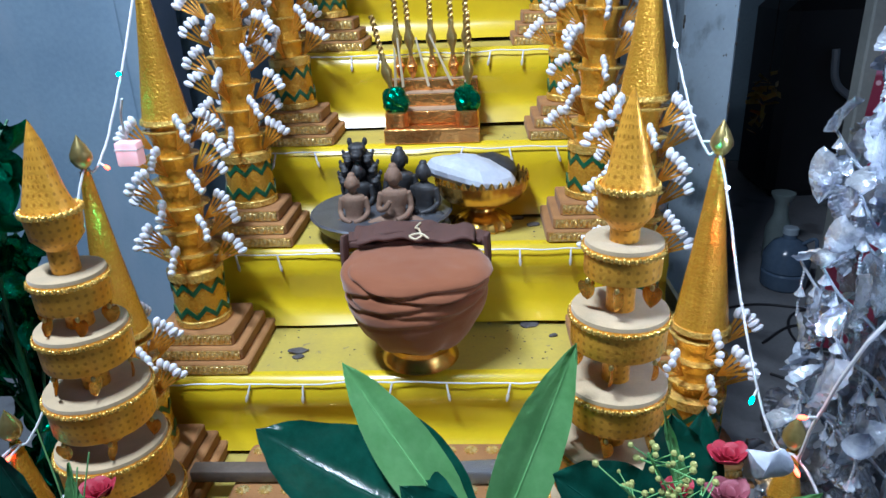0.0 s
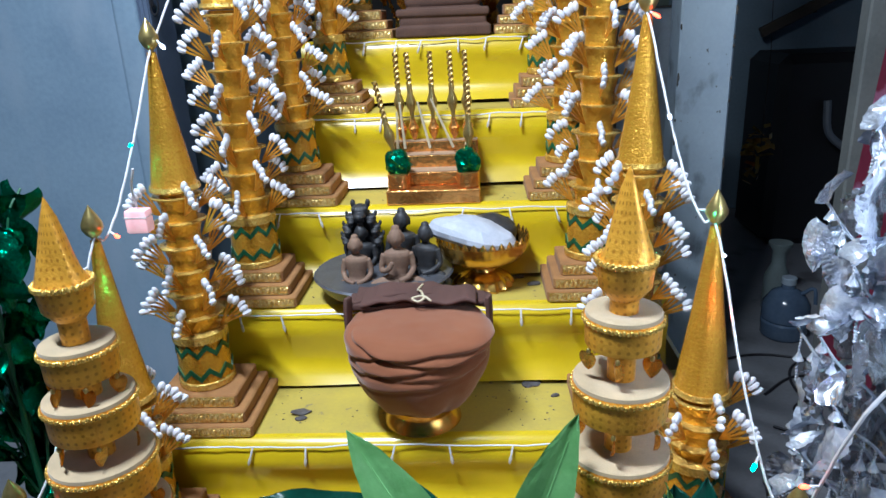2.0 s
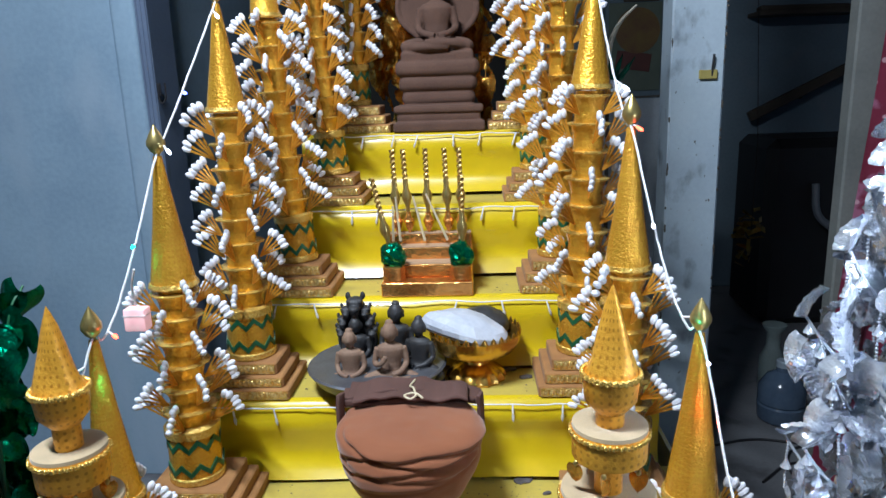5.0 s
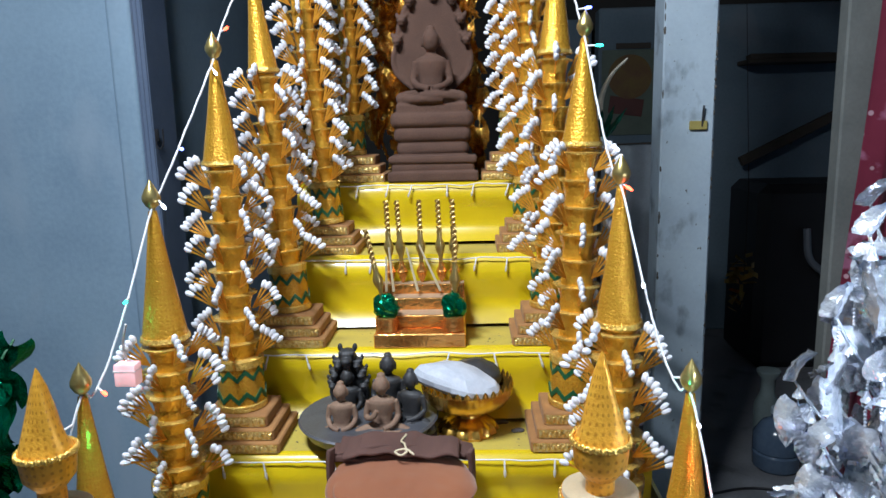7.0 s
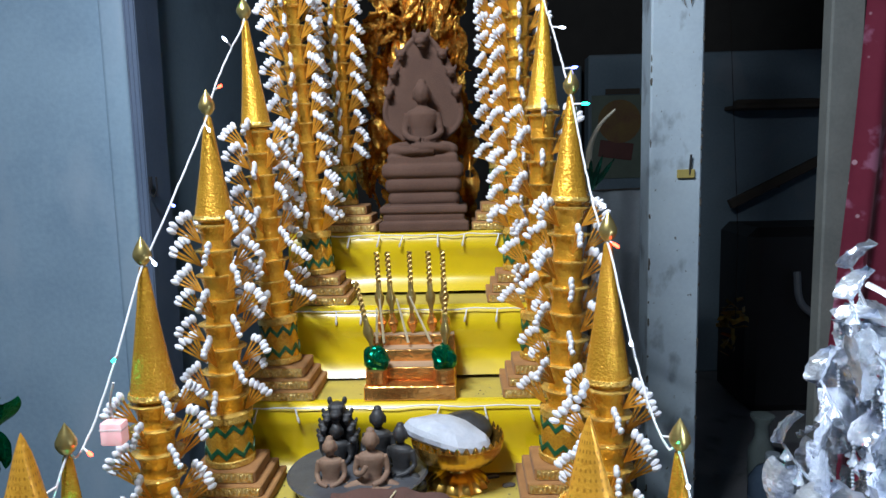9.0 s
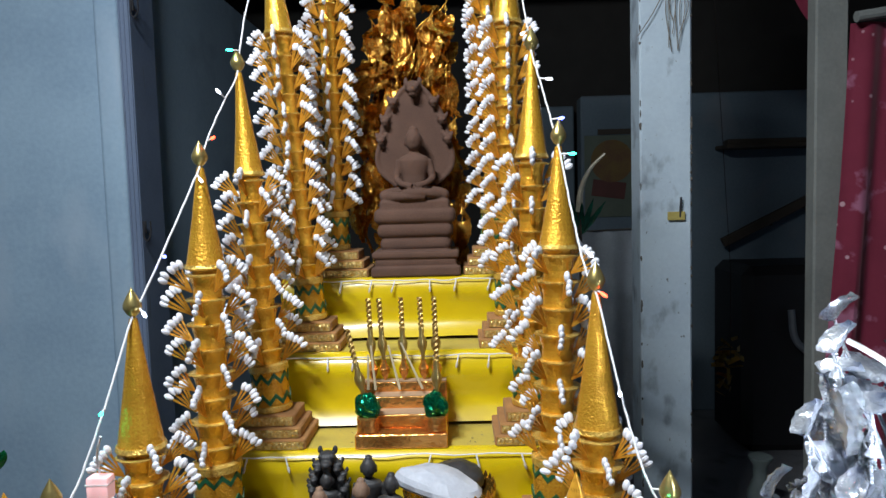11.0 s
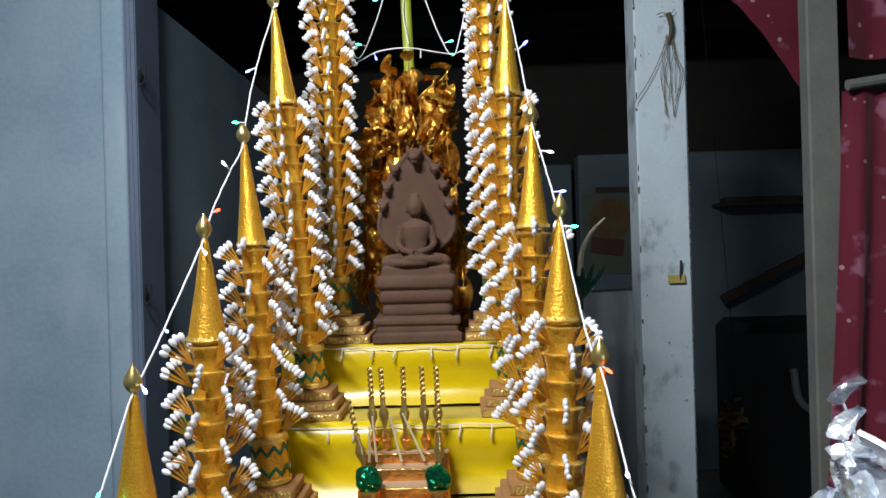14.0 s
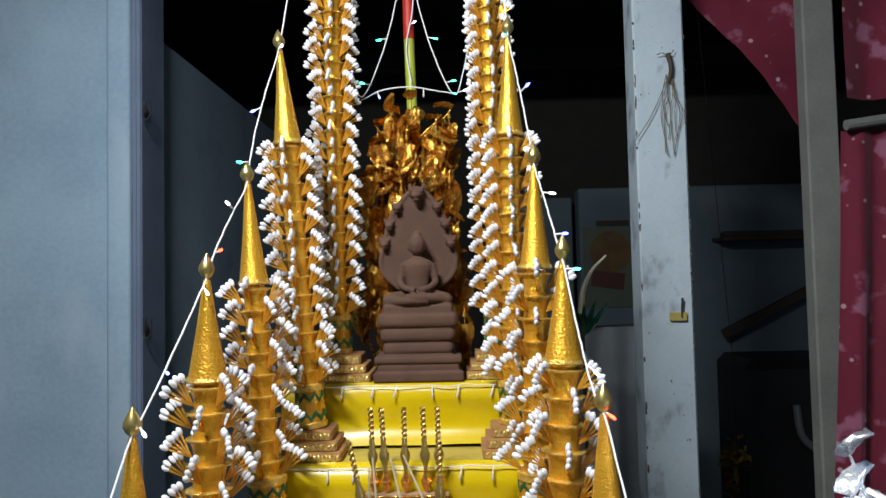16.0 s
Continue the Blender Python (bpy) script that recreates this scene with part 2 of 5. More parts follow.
def tube(points, r, seg=6, bm=None, taper=1.0):
    """A round bar along points."""
    bm = bm or bmesh.new()
    points = [Vector(p) for p in points]
    rings, side = [], None
    for i, p in enumerate(points):
        d = (points[min(i + 1, len(points) - 1)] - points[max(i - 1, 0)]).normalized()
        if side is None:
            side = d.orthogonal().normalized()
        side = (side - d * side.dot(d)).normalized()
        up = d.cross(side)
        k = r * (1 + (taper - 1) * i / max(1, len(points) - 1))
        rings.append([bm.verts.new(p + k * (side * math.cos(2 * math.pi * j / seg) + up * math.sin(2 * math.pi * j / seg))) for j in range(seg)])
    for a, b in zip(rings, rings[1:]):
        for j in range(seg):
            bm.faces.new((a[j], a[(j + 1) % seg], b[(j + 1) % seg], b[j]))
    bm.faces.new(rings[0][::-1])
    bm.faces.new(rings[-1])
    return bm


def glide(points, n=6):
    """A smooth line through points."""
    p = [Vector(q) for q in points]
    p = [2 * p[0] - p[1]] + p + [2 * p[-1] - p[-2]]
    out = []
    for a, b, c, d in zip(p, p[1:], p[2:], p[3:]):
        for i in range(n):
            t = i / n
            out.append(0.5 * (2 * b + (c - a) * t + (2 * a - 5 * b + 4 * c - d) * t * t + (3 * b - a - 3 * c + d) * t ** 3))
    return out + [p[-2]]


def ball(c, r, bm=None, u=8, v=6, rot=None):
    own = bmesh.new()
    r = r if isinstance(r, (tuple, list)) else (r, r, r)
    m = Matrix.Translation(c) @ (rot.to_4x4() if rot is not None else Matrix()) @ Matrix.Diagonal((*r, 1))
    bmesh.ops.create_uvsphere(own, u_segments=u, v_segments=v, radius=1, matrix=m)
    return join(bm, own)


def roughen(bm, amount, scale, seed=0.0):
    for v in bm.verts:
        n = noise.noise_vector(v.co * scale + Vector((seed, seed * 1.7, 3.1)))
        v.co += n * amount
    return bm

# ---- the house: partition with posts, rooms before and behind it ----
def structure(name, bm, mat, label, category, smooth=0):
    return solid(name, bm, mat, label, category, kind="structure", smooth=smooth)


WALL_Y = 2.25
structure("floor", box(-3.0, -3.2, -0.1, 4.2, 5.0, 0.0), CEMENT, "worn grey cement floor with stains", "floor")
structure("wall_partition", box(-3.0, WALL_Y + 0.035, 0, -1.135, WALL_Y + 0.15, 3.0, 0.004), PLASTER, "blue-grey painted plaster wall beside the altar", "wall")
structure("wall_pilaster", box(-1.141, WALL_Y - 0.004, 0, -1.058, WALL_Y + 0.17, 3.0, 0.016, cuts=4), PLASTER, "pale blue plaster pilaster with pitted edge", "pilaster", 40)
jamb = structure("door_jamb", box(-1.057, WALL_Y - 0.004, 0, -1.018, WALL_Y + 0.18, 3.0, 0.004), BLUEWOOD, "blue painted wooden door jamb with hooks", "door jamb")
for x in (-1.054, -1.040, -1.026):
    structure("trim", box(x, WALL_Y - 0.0085, 0, x + 0.006, WALL_Y - 0.0045, 3.0, 0.0015), BLUEWOOD, "raised bead of the blue jamb moulding", "trim")
structure("trim", box(-1.057, WALL_Y + 0.181, 0, -1.035, WALL_Y + 0.21, 3.0, 0.003), BLUEWOOD, "blue wooden stop strip along the jamb", "trim")
structure("post_white", box(0.630, WALL_Y - 0.01, 0, 0.797, WALL_Y + 0.11, 3.0, 0.006), POST, "square post in chipped pale blue-white paint", "post")
rng = random.Random(9)
CHIPPED = material("bare_post_wood", (0.13, 0.115, 0.10), 0.9, 0, (0.06, 0.055, 0.05), 40, 160, 0.4, 0.002)
bm = bmesh.new()
for i in range(90):
    x, z = rng.choice((0.6325, 0.795)), rng.uniform(0.3, 2.9)
    own = ball((0, 0, 0), (rng.uniform(0.002, 0.005), 0.002, rng.uniform(0.003, 0.016)), None, 7, 5)
    join(bm, roughen(own, 0.002, 120, i), Matrix.Translation((x + rng.uniform(-0.001, 0.001), WALL_Y - 0.0085, z)))
solid("paint_chips", bm, CHIPPED, "dark chips of flaked paint along the post's corners", "paint chips", kind="stuff")
structure("post_grey", box(1.195, WALL_Y, 0, 1.300, WALL_Y + 0.06, 3.0, 0.006), GREYPOST, "bare grey concrete post with stains", "post")
structure("wall_lintel", box(-1.057, WALL_Y + 0.02, 2.85, 3.9, WALL_Y + 0.12, 3.0), DARKROOF, "timber beam over the opening, coloured near-black as unlit", "beam")
structure("wall_side", box(-1.2, WALL_Y + 0.211, 0, -1.06, 4.5, 2.47, 0.01), SIDEPLASTER, "blue plaster side wall of the back room, part dimmed by colour", "wall")
structure("wall_back", box(0.86, 4.6, 0, 4.2, 4.75, 2.13, 0.01), INNER, "plaster back wall of the rear room, dimmed by its colour", "wall")
structure("wall_recess", box(0.5, 4.85, 0, 0.859, 4.99, 2.1, 0.01), INNER, "recessed plaster wall of the rear room, dimmed by its colour", "wall")
structure("roof", box(-3.0, WALL_Y + 0.12, 3.4, 4.2, 5.1, 3.5), DARKROOF, "roof underside of the rear room, coloured near-black as unlit", "roof")
# closes the rear room with darkness held in the colour
structure("wall_gable", box(-3.0, 5.0, 0, 4.2, 5.1, 3.4), DARKROOF, "near-black end wall standing in for the unlit void", "wall")
structure("ceiling", box(-3.0, -3.2, 3.0, 4.2, WALL_Y + 0.12, 3.08), PLASTER, "plain painted ceiling of the front room", "ceiling")
structure("wall_left", box(-3.1, -3.2, 0, -3.0, 5.0, 3.4), PLASTER, "plain painted side wall of the front room", "wall")
structure("wall_right", box(4.2, -3.2, 0, 4.3, 5.0, 3.4), PLASTER, "plain painted side wall of the front room", "wall")
structure("wall_rear", box(-3.0, -3.3, 0, 4.2, -3.2, 3.0), PLASTER, "plain painted wall behind the viewer", "wall")
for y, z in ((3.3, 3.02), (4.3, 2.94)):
    structure("roof_beam", box(-1.0, y, z - 0.06, 4.0, y + 0.07, z + 0.06, 0.006), DARKROOF, "timber tie beam under the roof, coloured near-black as unlit", "beam")

for z in (2.11, 1.385):
    hook = thing("wall_hook", pose(-0.995, WALL_Y - 0.002, z), "bent dark iron hook fixed on the blue jamb", "hook", "hooks on the jamb")
    part("plate", box(-0.02, -0.002, 0.01, -0.008, 0.004, 0.05, 0.001), BLACKCABLE, hook)
    part("hook_wire", tube(glide([(-0.012, -0.004, 0.04), (-0.012, -0.012, 0.0), (0.0, -0.016, -0.014), (0.012, -0.014, 0.005), (0.012, -0.012, 0.05)]), 0.003), BLACKCABLE, hook)
bracket = thing("bent_nail", pose(0.747, WALL_Y - 0.013, 1.411), "rusty bent nail on a yellow scrap of wood", "nail")
part("scrap", box(-0.03, -0.008, -0.02, 0.025, 0.004, 0.008, 0.002), material("yellowed_wood", (0.42, 0.34, 0.10), 0.8), bracket, "yellowed wood scrap")
part("spike", tube([(0.008, -0.006, -0.01), (0.01, -0.012, 0.055)], 0.0035), BLACKCABLE, bracket)

root = thing("dried_orchid", pose(0.741, WALL_Y - 0.014, 2.22), "dry air plant with trailing roots tied to the post", "plant")
rng = random.Random(4)
part("stem", tube(glide([(0.0, -0.005, 0.05), (0.005, -0.014, 0.0), (-0.002, -0.01, -0.045)]), 0.009, 7, None, 0.6), material("dry_stem", (0.06, 0.05, 0.035), 0.8), root)
DRY = material("dry_root", (0.16, 0.12, 0.075), 0.8)
for i in range(11):
    x, dx = rng.uniform(-0.012, 0.012), rng.uniform(-0.045, 0.035)
    if i < 3:
        pts = [(0, -0.008, 0.03), (dx * 0.5, -0.014, 0.05), (dx, -0.01, 0.03 + rng.uniform(0, 0.04))]
    else:
        pts = [(x, -0.008, -0.02), (x + dx * 0.6, -0.013, -0.09), (x + dx + rng.uniform(-0.02, 0.02), -0.008, -0.15), (x + dx * 0.4, -0.007, -0.17 - rng.uniform(0, 0.13))]
    part("root", tube(glide(pts), 0.0012, 5), DRY, root)
part("root", tube(glide([(0, -0.008, -0.02), (-0.06, -0.01, -0.15), (-0.12, -0.012, -0.24)]), 0.0014, 5), DRY, root)


def cloth(width, height, folds, depth, seed, taper=0.0, nx=70, nz=26, swag=0.0):
    """A hanging cloth in the xz plane, from z 0 down, with folds."""
    bm = bmesh.new()
    rows = []
    for j in range(nz + 1):
        v = j / nz
        row = []
        for i in range(nx + 1):
            u = i / nx
            w = width * (1 - taper * v)
            x = (u - 1) * w
            y = depth * (0.35 + 0.65 * v) * math.sin(folds * 2 * math.pi * u + 1.5 * math.sin(3 * u + seed) + 0.5 * v) + 0.6 * depth * noise.noise((u * 5, v * 2, seed))
            z = -height * v * (1 + swag * (u - 0.5)) + 0.004 * noise.noise((u * 9, v * 3, seed + 5))
            row.append(bm.verts.new((x, y, z)))
        rows.append(row)
    for a, b in zip(rows, rows[1:]):
        for i in range(nx):
            bm.faces.new((a[i], a[i + 1], b[i + 1], b[i]))
    bmesh.ops.solidify(bm, geom=bm.faces[:], thickness=0.0015)
    return bm


curtain = thing("curtain", pose(0, 0, 0), "crimson curtain with pink flowers and stars on a rail", "curtain")
low = part("panel", cloth(1.1, 2.0, 11, 0.032, 2.0, -0.10, 110), CURTAIN, curtain, m=pose(2.37, WALL_Y - 0.07, 1.99))
part("valance", cloth(1.4, 0.62, 6, 0.02, 5.0), CURTAIN, curtain, m=pose(2.70, WALL_Y - 0.035, 2.72))
bm = bmesh.new()
n = 26
rows = []
for j in range(13):
    row = []
    for i in range(n + 1):
        u, v = i / n, j / 12
        x = 0.86 + 0.42 * u
        drop = 0.06 + 0.50 * u ** 1.15 + 0.015 * noise.noise((u * 6, 0, 1))
        row.append(bm.verts.new((x, WALL_Y + 0.16 + 0.012 * math.sin(9 * u + 6 * v), 2.72 - (drop + 0.13) * v)))
    rows.append(row)
for a, b in zip(rows, rows[1:]):
    for i in range(n):
        bm.faces.new((a[i], a[i + 1], b[i + 1], b[i]))
bmesh.ops.solidify(bm, geom=bm.faces[:], thickness=0.0015)
part("swag", bm, CURTAIN, curtain)
part("rail", tube([(1.265, WALL_Y - 0.1, 2.0), (2.75, WALL_Y - 0.1, 2.20)], 0.017, 10), GREYPOST, curtain, "thick grey bamboo rail")

# rear room goods
BLACKBOX = material("black_case", (0.012, 0.012, 0.014), 0.5)
case = thing("loudspeaker_case", pose(1.95, 4.05, 0), "black boxy case standing by the rear wall", "case")
part("body", box(-0.34, -0.25, 0, 0.36, 0.25, 1.06, 0.05), BLACKBOX, case)
part("hose", tube(glide([(-0.1, -0.28, 0.82), (-0.08, -0.30, 0.65), (0.05, -0.31, 0.52), (0.1, -0.30, 0.3), (0.08, -0.28, 0.05)]), 0.02, 8), material("grey_hose", (0.14, 0.16, 0.19), 0.5), case, "grey corrugated hose")
# picture colours darkened to carry the dimness of the rear room
poster = thing("wall_poster", pose(1.04, 4.597, 1.6), "yellow, red and green picture on the rear wall, colours dimmed", "poster")
part("sheet", box(-0.16, -0.006, -0.27, 0.17, 0, 0.27, 0.002), material("poster_dark", (0.10, 0.13, 0.10), 0.6), poster)
part("patch", lathe([(0.0, 0), (0.14, 0), (0.14, 0.003), (0.0, 0.003)], 24), material("poster_yellow", (0.15, 0.10, 0.02), 0.6, 0, (0.10, 0.04, 0.02), 9), poster, "yellow oval patch", m=pose(0.02, -0.008, 0.10, 90))
part("patch", box(-0.10, -0.010, -0.14, 0.12, -0.007, -0.03, 0.002), material("poster_red", (0.09, 0.025, 0.02), 0.6), poster, "red band", m=pose(0, 0, 0, 0, 8, 0))
structure("vent_slot", box(0.97, 4.592, 1.875, 1.19, 4.599, 1.91), BOARD, "narrow dark vent slot in the rear wall", "vent")
shelf = thing("wall_shelf", pose(2.02, 4.6, 1.75), "thin dark wall shelf with low clutter", "shelf")
part("board", box(-0.28, -0.2, 0, 0.32, 0, 0.025, 0.003), BOARD, shelf)
part("clutter", roughen(box(-0.25, -0.15, 0.027, 0.28, -0.05, 0.06, 0.01, cuts=2), 0.012, 9), BOARD, shelf)
brace = thing("leaning_board", pose(2.05, 4.5, 1.29), "long dark board leaning on brackets across the wall", "board")
part("plank", box(-0.33, -0.02, -0.03, 0.36, 0.02, 0.03, 0.004), BOARD, brace, m=pose(0, 0, 0, 0, -26, 0))
part("bracket", box(-0.02, -0.01, -0.04, 0.02, 0.098, 0.0, 0.003), BOARD, brace)
drape = thing("white_sheet", pose(0.84, 3.0, 1.32), "pale cloth hanging behind the post", "cloth")
part("sheet", cloth(0.34, 1.1, 3, 0.03, 8.0, -0.15, 30, 16), material("pale_cloth", (0.52, 0.58, 0.64), 0.9), drape)
part("line", tube([(-0.36, 0, 0.0), (0.04, 0, 0.01)], 0.004), BOARD, drape)
for x in (-0.35, 0.03):
    part("prop", tube([(x, 0.006, -1.32), (x, 0.006, 0.02)], 0.008, 6), BOARD, drape, "dark wooden prop")
jug = thing("plastic_jug", pose(1.26, 2.68, 0) @ Matrix.Scale(0.78, 4), "translucent bluish plastic water jug on the floor", "jug")
JUG = material("blue_plastic", (0.09, 0.13, 0.19), 0.15, 0, (0.06, 0.09, 0.14), 6, 40)
part("body", lathe([(0.10, 0), (0.115, 0.015), (0.12, 0.09), (0.112, 0.1), (0.12, 0.11), (0.118, 0.19), (0.08, 0.25), (0.035, 0.275), (0.033, 0.30)], 24), JUG, jug)
part("cap", lathe([(0.038, 0.30), (0.038, 0.33), (0.034, 0.335)], 18), material("jug_cap", (0.3, 0.36, 0.42), 0.4), jug)
part("handle", tube(glide([(0.05, -0.05, 0.26), (0.09, -0.09, 0.30), (0.10, -0.1, 0.22)]), 0.01, 8), JUG, jug)
bottle = thing("plastic_bottle", pose(1.33, 2.95, 0), "pale plastic bottle with a wide mouth", "bottle")
part("body", lathe([(0.05, 0), (0.055, 0.01), (0.055, 0.16), (0.03, 0.22), (0.03, 0.28), (0.05, 0.31), (0.05, 0.32)], 20), material("pale_plastic", (0.20, 0.25, 0.25), 0.4), bottle)
for i, pts in enumerate([[(1.0, 2.2, 0.006), (1.15, 2.32, 0.006), (1.3, 2.3, 0.006), (1.34, 2.18, 0.006), (1.22, 2.1, 0.012), (1.12, 2.2, 0.006), (1.2, 2.42, 0.006), (1.5, 2.5, 0.006)],
                         [(0.9, 2.45, 0.006), (1.1, 2.5, 0.006), (1.4, 2.44, 0.006), (1.7, 2.6, 0.006)], [(0.95, 2.0, 0.006), (1.1, 1.9, 0.006), (1.25, 2.0, 0.006), (1.2, 2.15, 0.006), (1.05, 2.08, 0.016), (1.1, 1.8, 0.006), (1.4, 1.7, 0.006)]]):
    solid("floor_cable", tube(glide(pts, 8), 0.005, 6), BLACKCABLE, "thin black cable lying coiled on the cement", "cable", group="floor cables")
TINSEL = material("dull_gold_tinsel", (0.42, 0.26, 0.06), 0.3, 0.8)
hang = thing("gold_hanging", pose(1.25, 3.08, 1.12), "gold tinsel ornament hanging in the dark", "ornament")
part("cord", tube([(0, 0, 0), (0, 0, -0.42)], 0.002, 5), BOARD, hang)
rng = random.Random(12)
for i in range(26):
    part("tinsel", roughen(box(-0.008, -0.001, -0.03, 0.008, 0.001, 0.03), 0.012, 40, i), TINSEL, hang, m=pose(rng.uniform(-0.05, 0.05), rng.uniform(-0.04, 0.04), -0.30 - rng.uniform(0, 0.26), rng.uniform(0, 90), rng.uniform(0, 90), rng.uniform(0, 360)))
part("hanger_line", tube([(0, 0, 0), (0, 0.3, 1.86)], 0.0015, 4), BOARD, hang)

# ---- the stepped altar ----
EDGE = [0.46, 0.80, 0.985, 1.185, 1.36, 1.54, 1.71]     # front edge of each step
TOP = [0.36, 0.52, 0.66, 0.815, 0.965, 1.13, 1.285]      # height of each step
LEFT_END = [-0.66, -0.655, -0.625, -0.56, -0.49, -0.435, -0.42]     # ends of each step
RIGHT_END = [0.42, 0.42, 0.40, 0.345, 0.30, 0.26, 0.25]
altar = thing("stepped_altar", pose(0, 0, 0), "stepped altar draped in glossy yellow vinyl, dusty on top", "altar")
for k in range(7):
    back = EDGE[k + 1] if k < 6 else 2.16
    x0, x1 = LEFT_END[k], RIGHT_END[k]
    part("tread", box(x0, EDGE[k] + 0.018, TOP[k] - 0.012, x1, back + 0.03, TOP[k] - 0.0005, 0.002), DUSTY, altar, "dusty yellow tread")
    low = TOP[k - 1] if k else 0.0
    part("step_board", box(x0 + 0.004, EDGE[k] + 0.024, low + 0.0005, x1 - 0.004, back + 0.02, TOP[k] - 0.0125), BOARD, altar, "dark wooden carcase")
    bm = bmesh.new()
    nx, prof = 90, []
    for i in range(8):
        a = math.pi / 2 * i / 7
        prof.append((0.024 - 0.028 * math.sin(a), -0.045 * (1 - math.cos(a)) + 0.001))
    fall = TOP[k] - low - 0.045 - 0.008
    for i in range(1, 9):
        f = i / 8
        prof.append((-0.004 + 0.007 * math.sin(math.pi * min(1.0, f * 1.2)) - 0.020 * max(0.0, f - 0.62) ** 2 / 0.144, -0.045 - fall * f))
    rows = []
    for q, (dy, dz) in enumerate(prof):
        row = []
        for i in range(nx + 1):
            x = x0 + (x1 - x0) * i / nx
            w = min(1.0, q / 7)
            y = EDGE[k] + dy + w * (0.009 * noise.noise((x * 3, dz * 9, k * 3.3)) + 0.005 * noise.noise((x * 2.2, dz * 26 + x * 3, k * 7.7)))
            z = TOP[k] + dz + (0.004 * noise.noise((x * 6, 2.2, k)) if q > 12 else 0.0)
            row.append(bm.verts.new((x, min(y, EDGE[k] + 0.02) if q > 3 else y, z)))
        rows.append(row)
    for a, b in zip(rows, rows[1:]):
        for i in range(nx):
            bm.faces.new((a[i], a[i + 1], b[i + 1], b[i]))
    part("riser_cloth", bm, VINYL, altar, smooth=80)
for ends in (LEFT_END, RIGHT_END):
    for k in range(7):
        x = ends[k] + (-0.008 if ends is LEFT_END else 0.0)
        part("side_cloth", box(x, EDGE[k] + 0.03, 0.0 if k == 0 else TOP[k - 1], x + 0.008, 2.14, TOP[k] - 0.014), VINYL, altar, smooth=0)

# dirt flakes on the treads
rng = random.Random(21)
bm = bmesh.new()
for i in range(110):
    k = rng.choice((2, 2, 2, 3, 3, 4, 4, 5))
    x, y = rng.choice((rng.uniform(-0.39, -0.30), rng.uniform(0.03, 0.13), rng.uniform(-0.35, 0.12))), EDGE[k] + rng.uniform(0.04, 0.17)
    r = rng.uniform(0.0005, 0.0018)
    ball((x, y, TOP[k] + 0.0006), (r * rng.uniform(0.7, 2), r, 0.0007), bm, 6, 3)
for x, y, k, r in ((-0.335, 1.075, 2, 0.02), (-0.33, 1.055, 2, 0.012), (0.09, 1.165, 2, 0.022), (0.075, 1.35 - 0.02, 3, 0.015), (0.13, 1.12, 2, 0.008), (0.105, 1.29, 3, 0.014)):
    own = ball((0, 0, 0), (r, r * 0.5, 0.004), None, 14, 6)
    roughen(own, r * 0.3, 60, x)
    join(bm, own, pose(x, y, TOP[k] + 0.002, 0, 0, 20))
solid("dirt_flakes", bm, material("grey_flake", (0.13, 0.12, 0.12), 0.9, 0, (0.07, 0.06, 0.06), 60), "grey dirt and flaked paint scattered on the treads", "dirt", kind="stuff")


# ---- tiered offering columns ----
def fan_meshes(seed):
    """A flat fan of slim sticks, each tipped with a white paper bud, standing in the xz plane."""
    rng = random.Random(seed)
    sticks, buds = bmesh.new(), bmesh.new()
    n = 5
    for i in range(n):
        e = radians(25 + 41 * i / (n - 1) + rng.uniform(-2, 2))
        length = 0.0450 + rng.uniform(-0.0015, 0.0015)
        d, s = Vector((math.cos(e), 0, math.sin(e))), Vector((-math.sin(e), 0, math.cos(e)))
        yy = Vector((0, 0.0006 + 0.0005 * (i % 2), 0))
        tip = d * length
        a, b = 0.0011, 0.0018
        vs = [sticks.verts.new(p) for p in (-s * a - yy, s * a - yy, s * a + yy, -s * a + yy, tip - s * b - yy, tip + s * b - yy, tip + s * b + yy, tip - s * b + yy)]
        for q in ((0, 1, 5, 4), (2, 3, 7, 6), (1, 2, 6, 5), (3, 0, 4, 7), (4, 5, 6, 7)):
            sticks.faces.new([vs[j] for j in q])
        rot = Matrix((d, (0, 1, 0), s)).transposed() @ Matrix.Rotation(radians(rng.uniform(-7, 7)), 3, "Y")
        bud = lathe([(0.0022, -0.0074), (0.0043, -0.0048), (0.0052, 0.0), (0.0049, 0.0044), (0.0028, 0.0074), (0.0010, 0.0086)], 8)
        turn = Matrix(((0, 0, 1), (0, 1, 0), (-1, 0, 0)))
        wide = rng.uniform(0.9, 1.12)
        join(buds, bud, Matrix.Translation(tip + d * (0.004 + rng.uniform(-0.001, 0.0015)) + Vector((0, rng.uniform(-0.002, 0.002), 0))) @ rot.to_4x4() @ Matrix.Diagonal((1.0, 0.9, wide, 1)) @ turn.to_4x4())
    return mesh_of(sticks, STICK, 0), mesh_of(buds, WHITE, 30)


FANS = [fan_meshes(q) for q in range(4)]


def zigzag(r, z, n=9, h=0.016, w=0.011):
    bm = bmesh.new()
    ring = []
    m = n * 2
    for i in range(m):
        a = 2 * math.pi * i / m
        up = h if i % 2 else 0.0
        c, s = math.cos(a), math.sin(a)
        ring.append([bm.verts.new((q * c, q * s, z + up + e)) for q, e in ((r, 0), (r + 0.0025, 0.001), (r + 0.0025, w), (r, w))])
    for i in range(m):
        a, b = ring[i], ring[(i + 1) % m]
        for j in range(3):
            bm.faces.new((a[j], b[j], b[j + 1], a[j + 1]))
    return bm


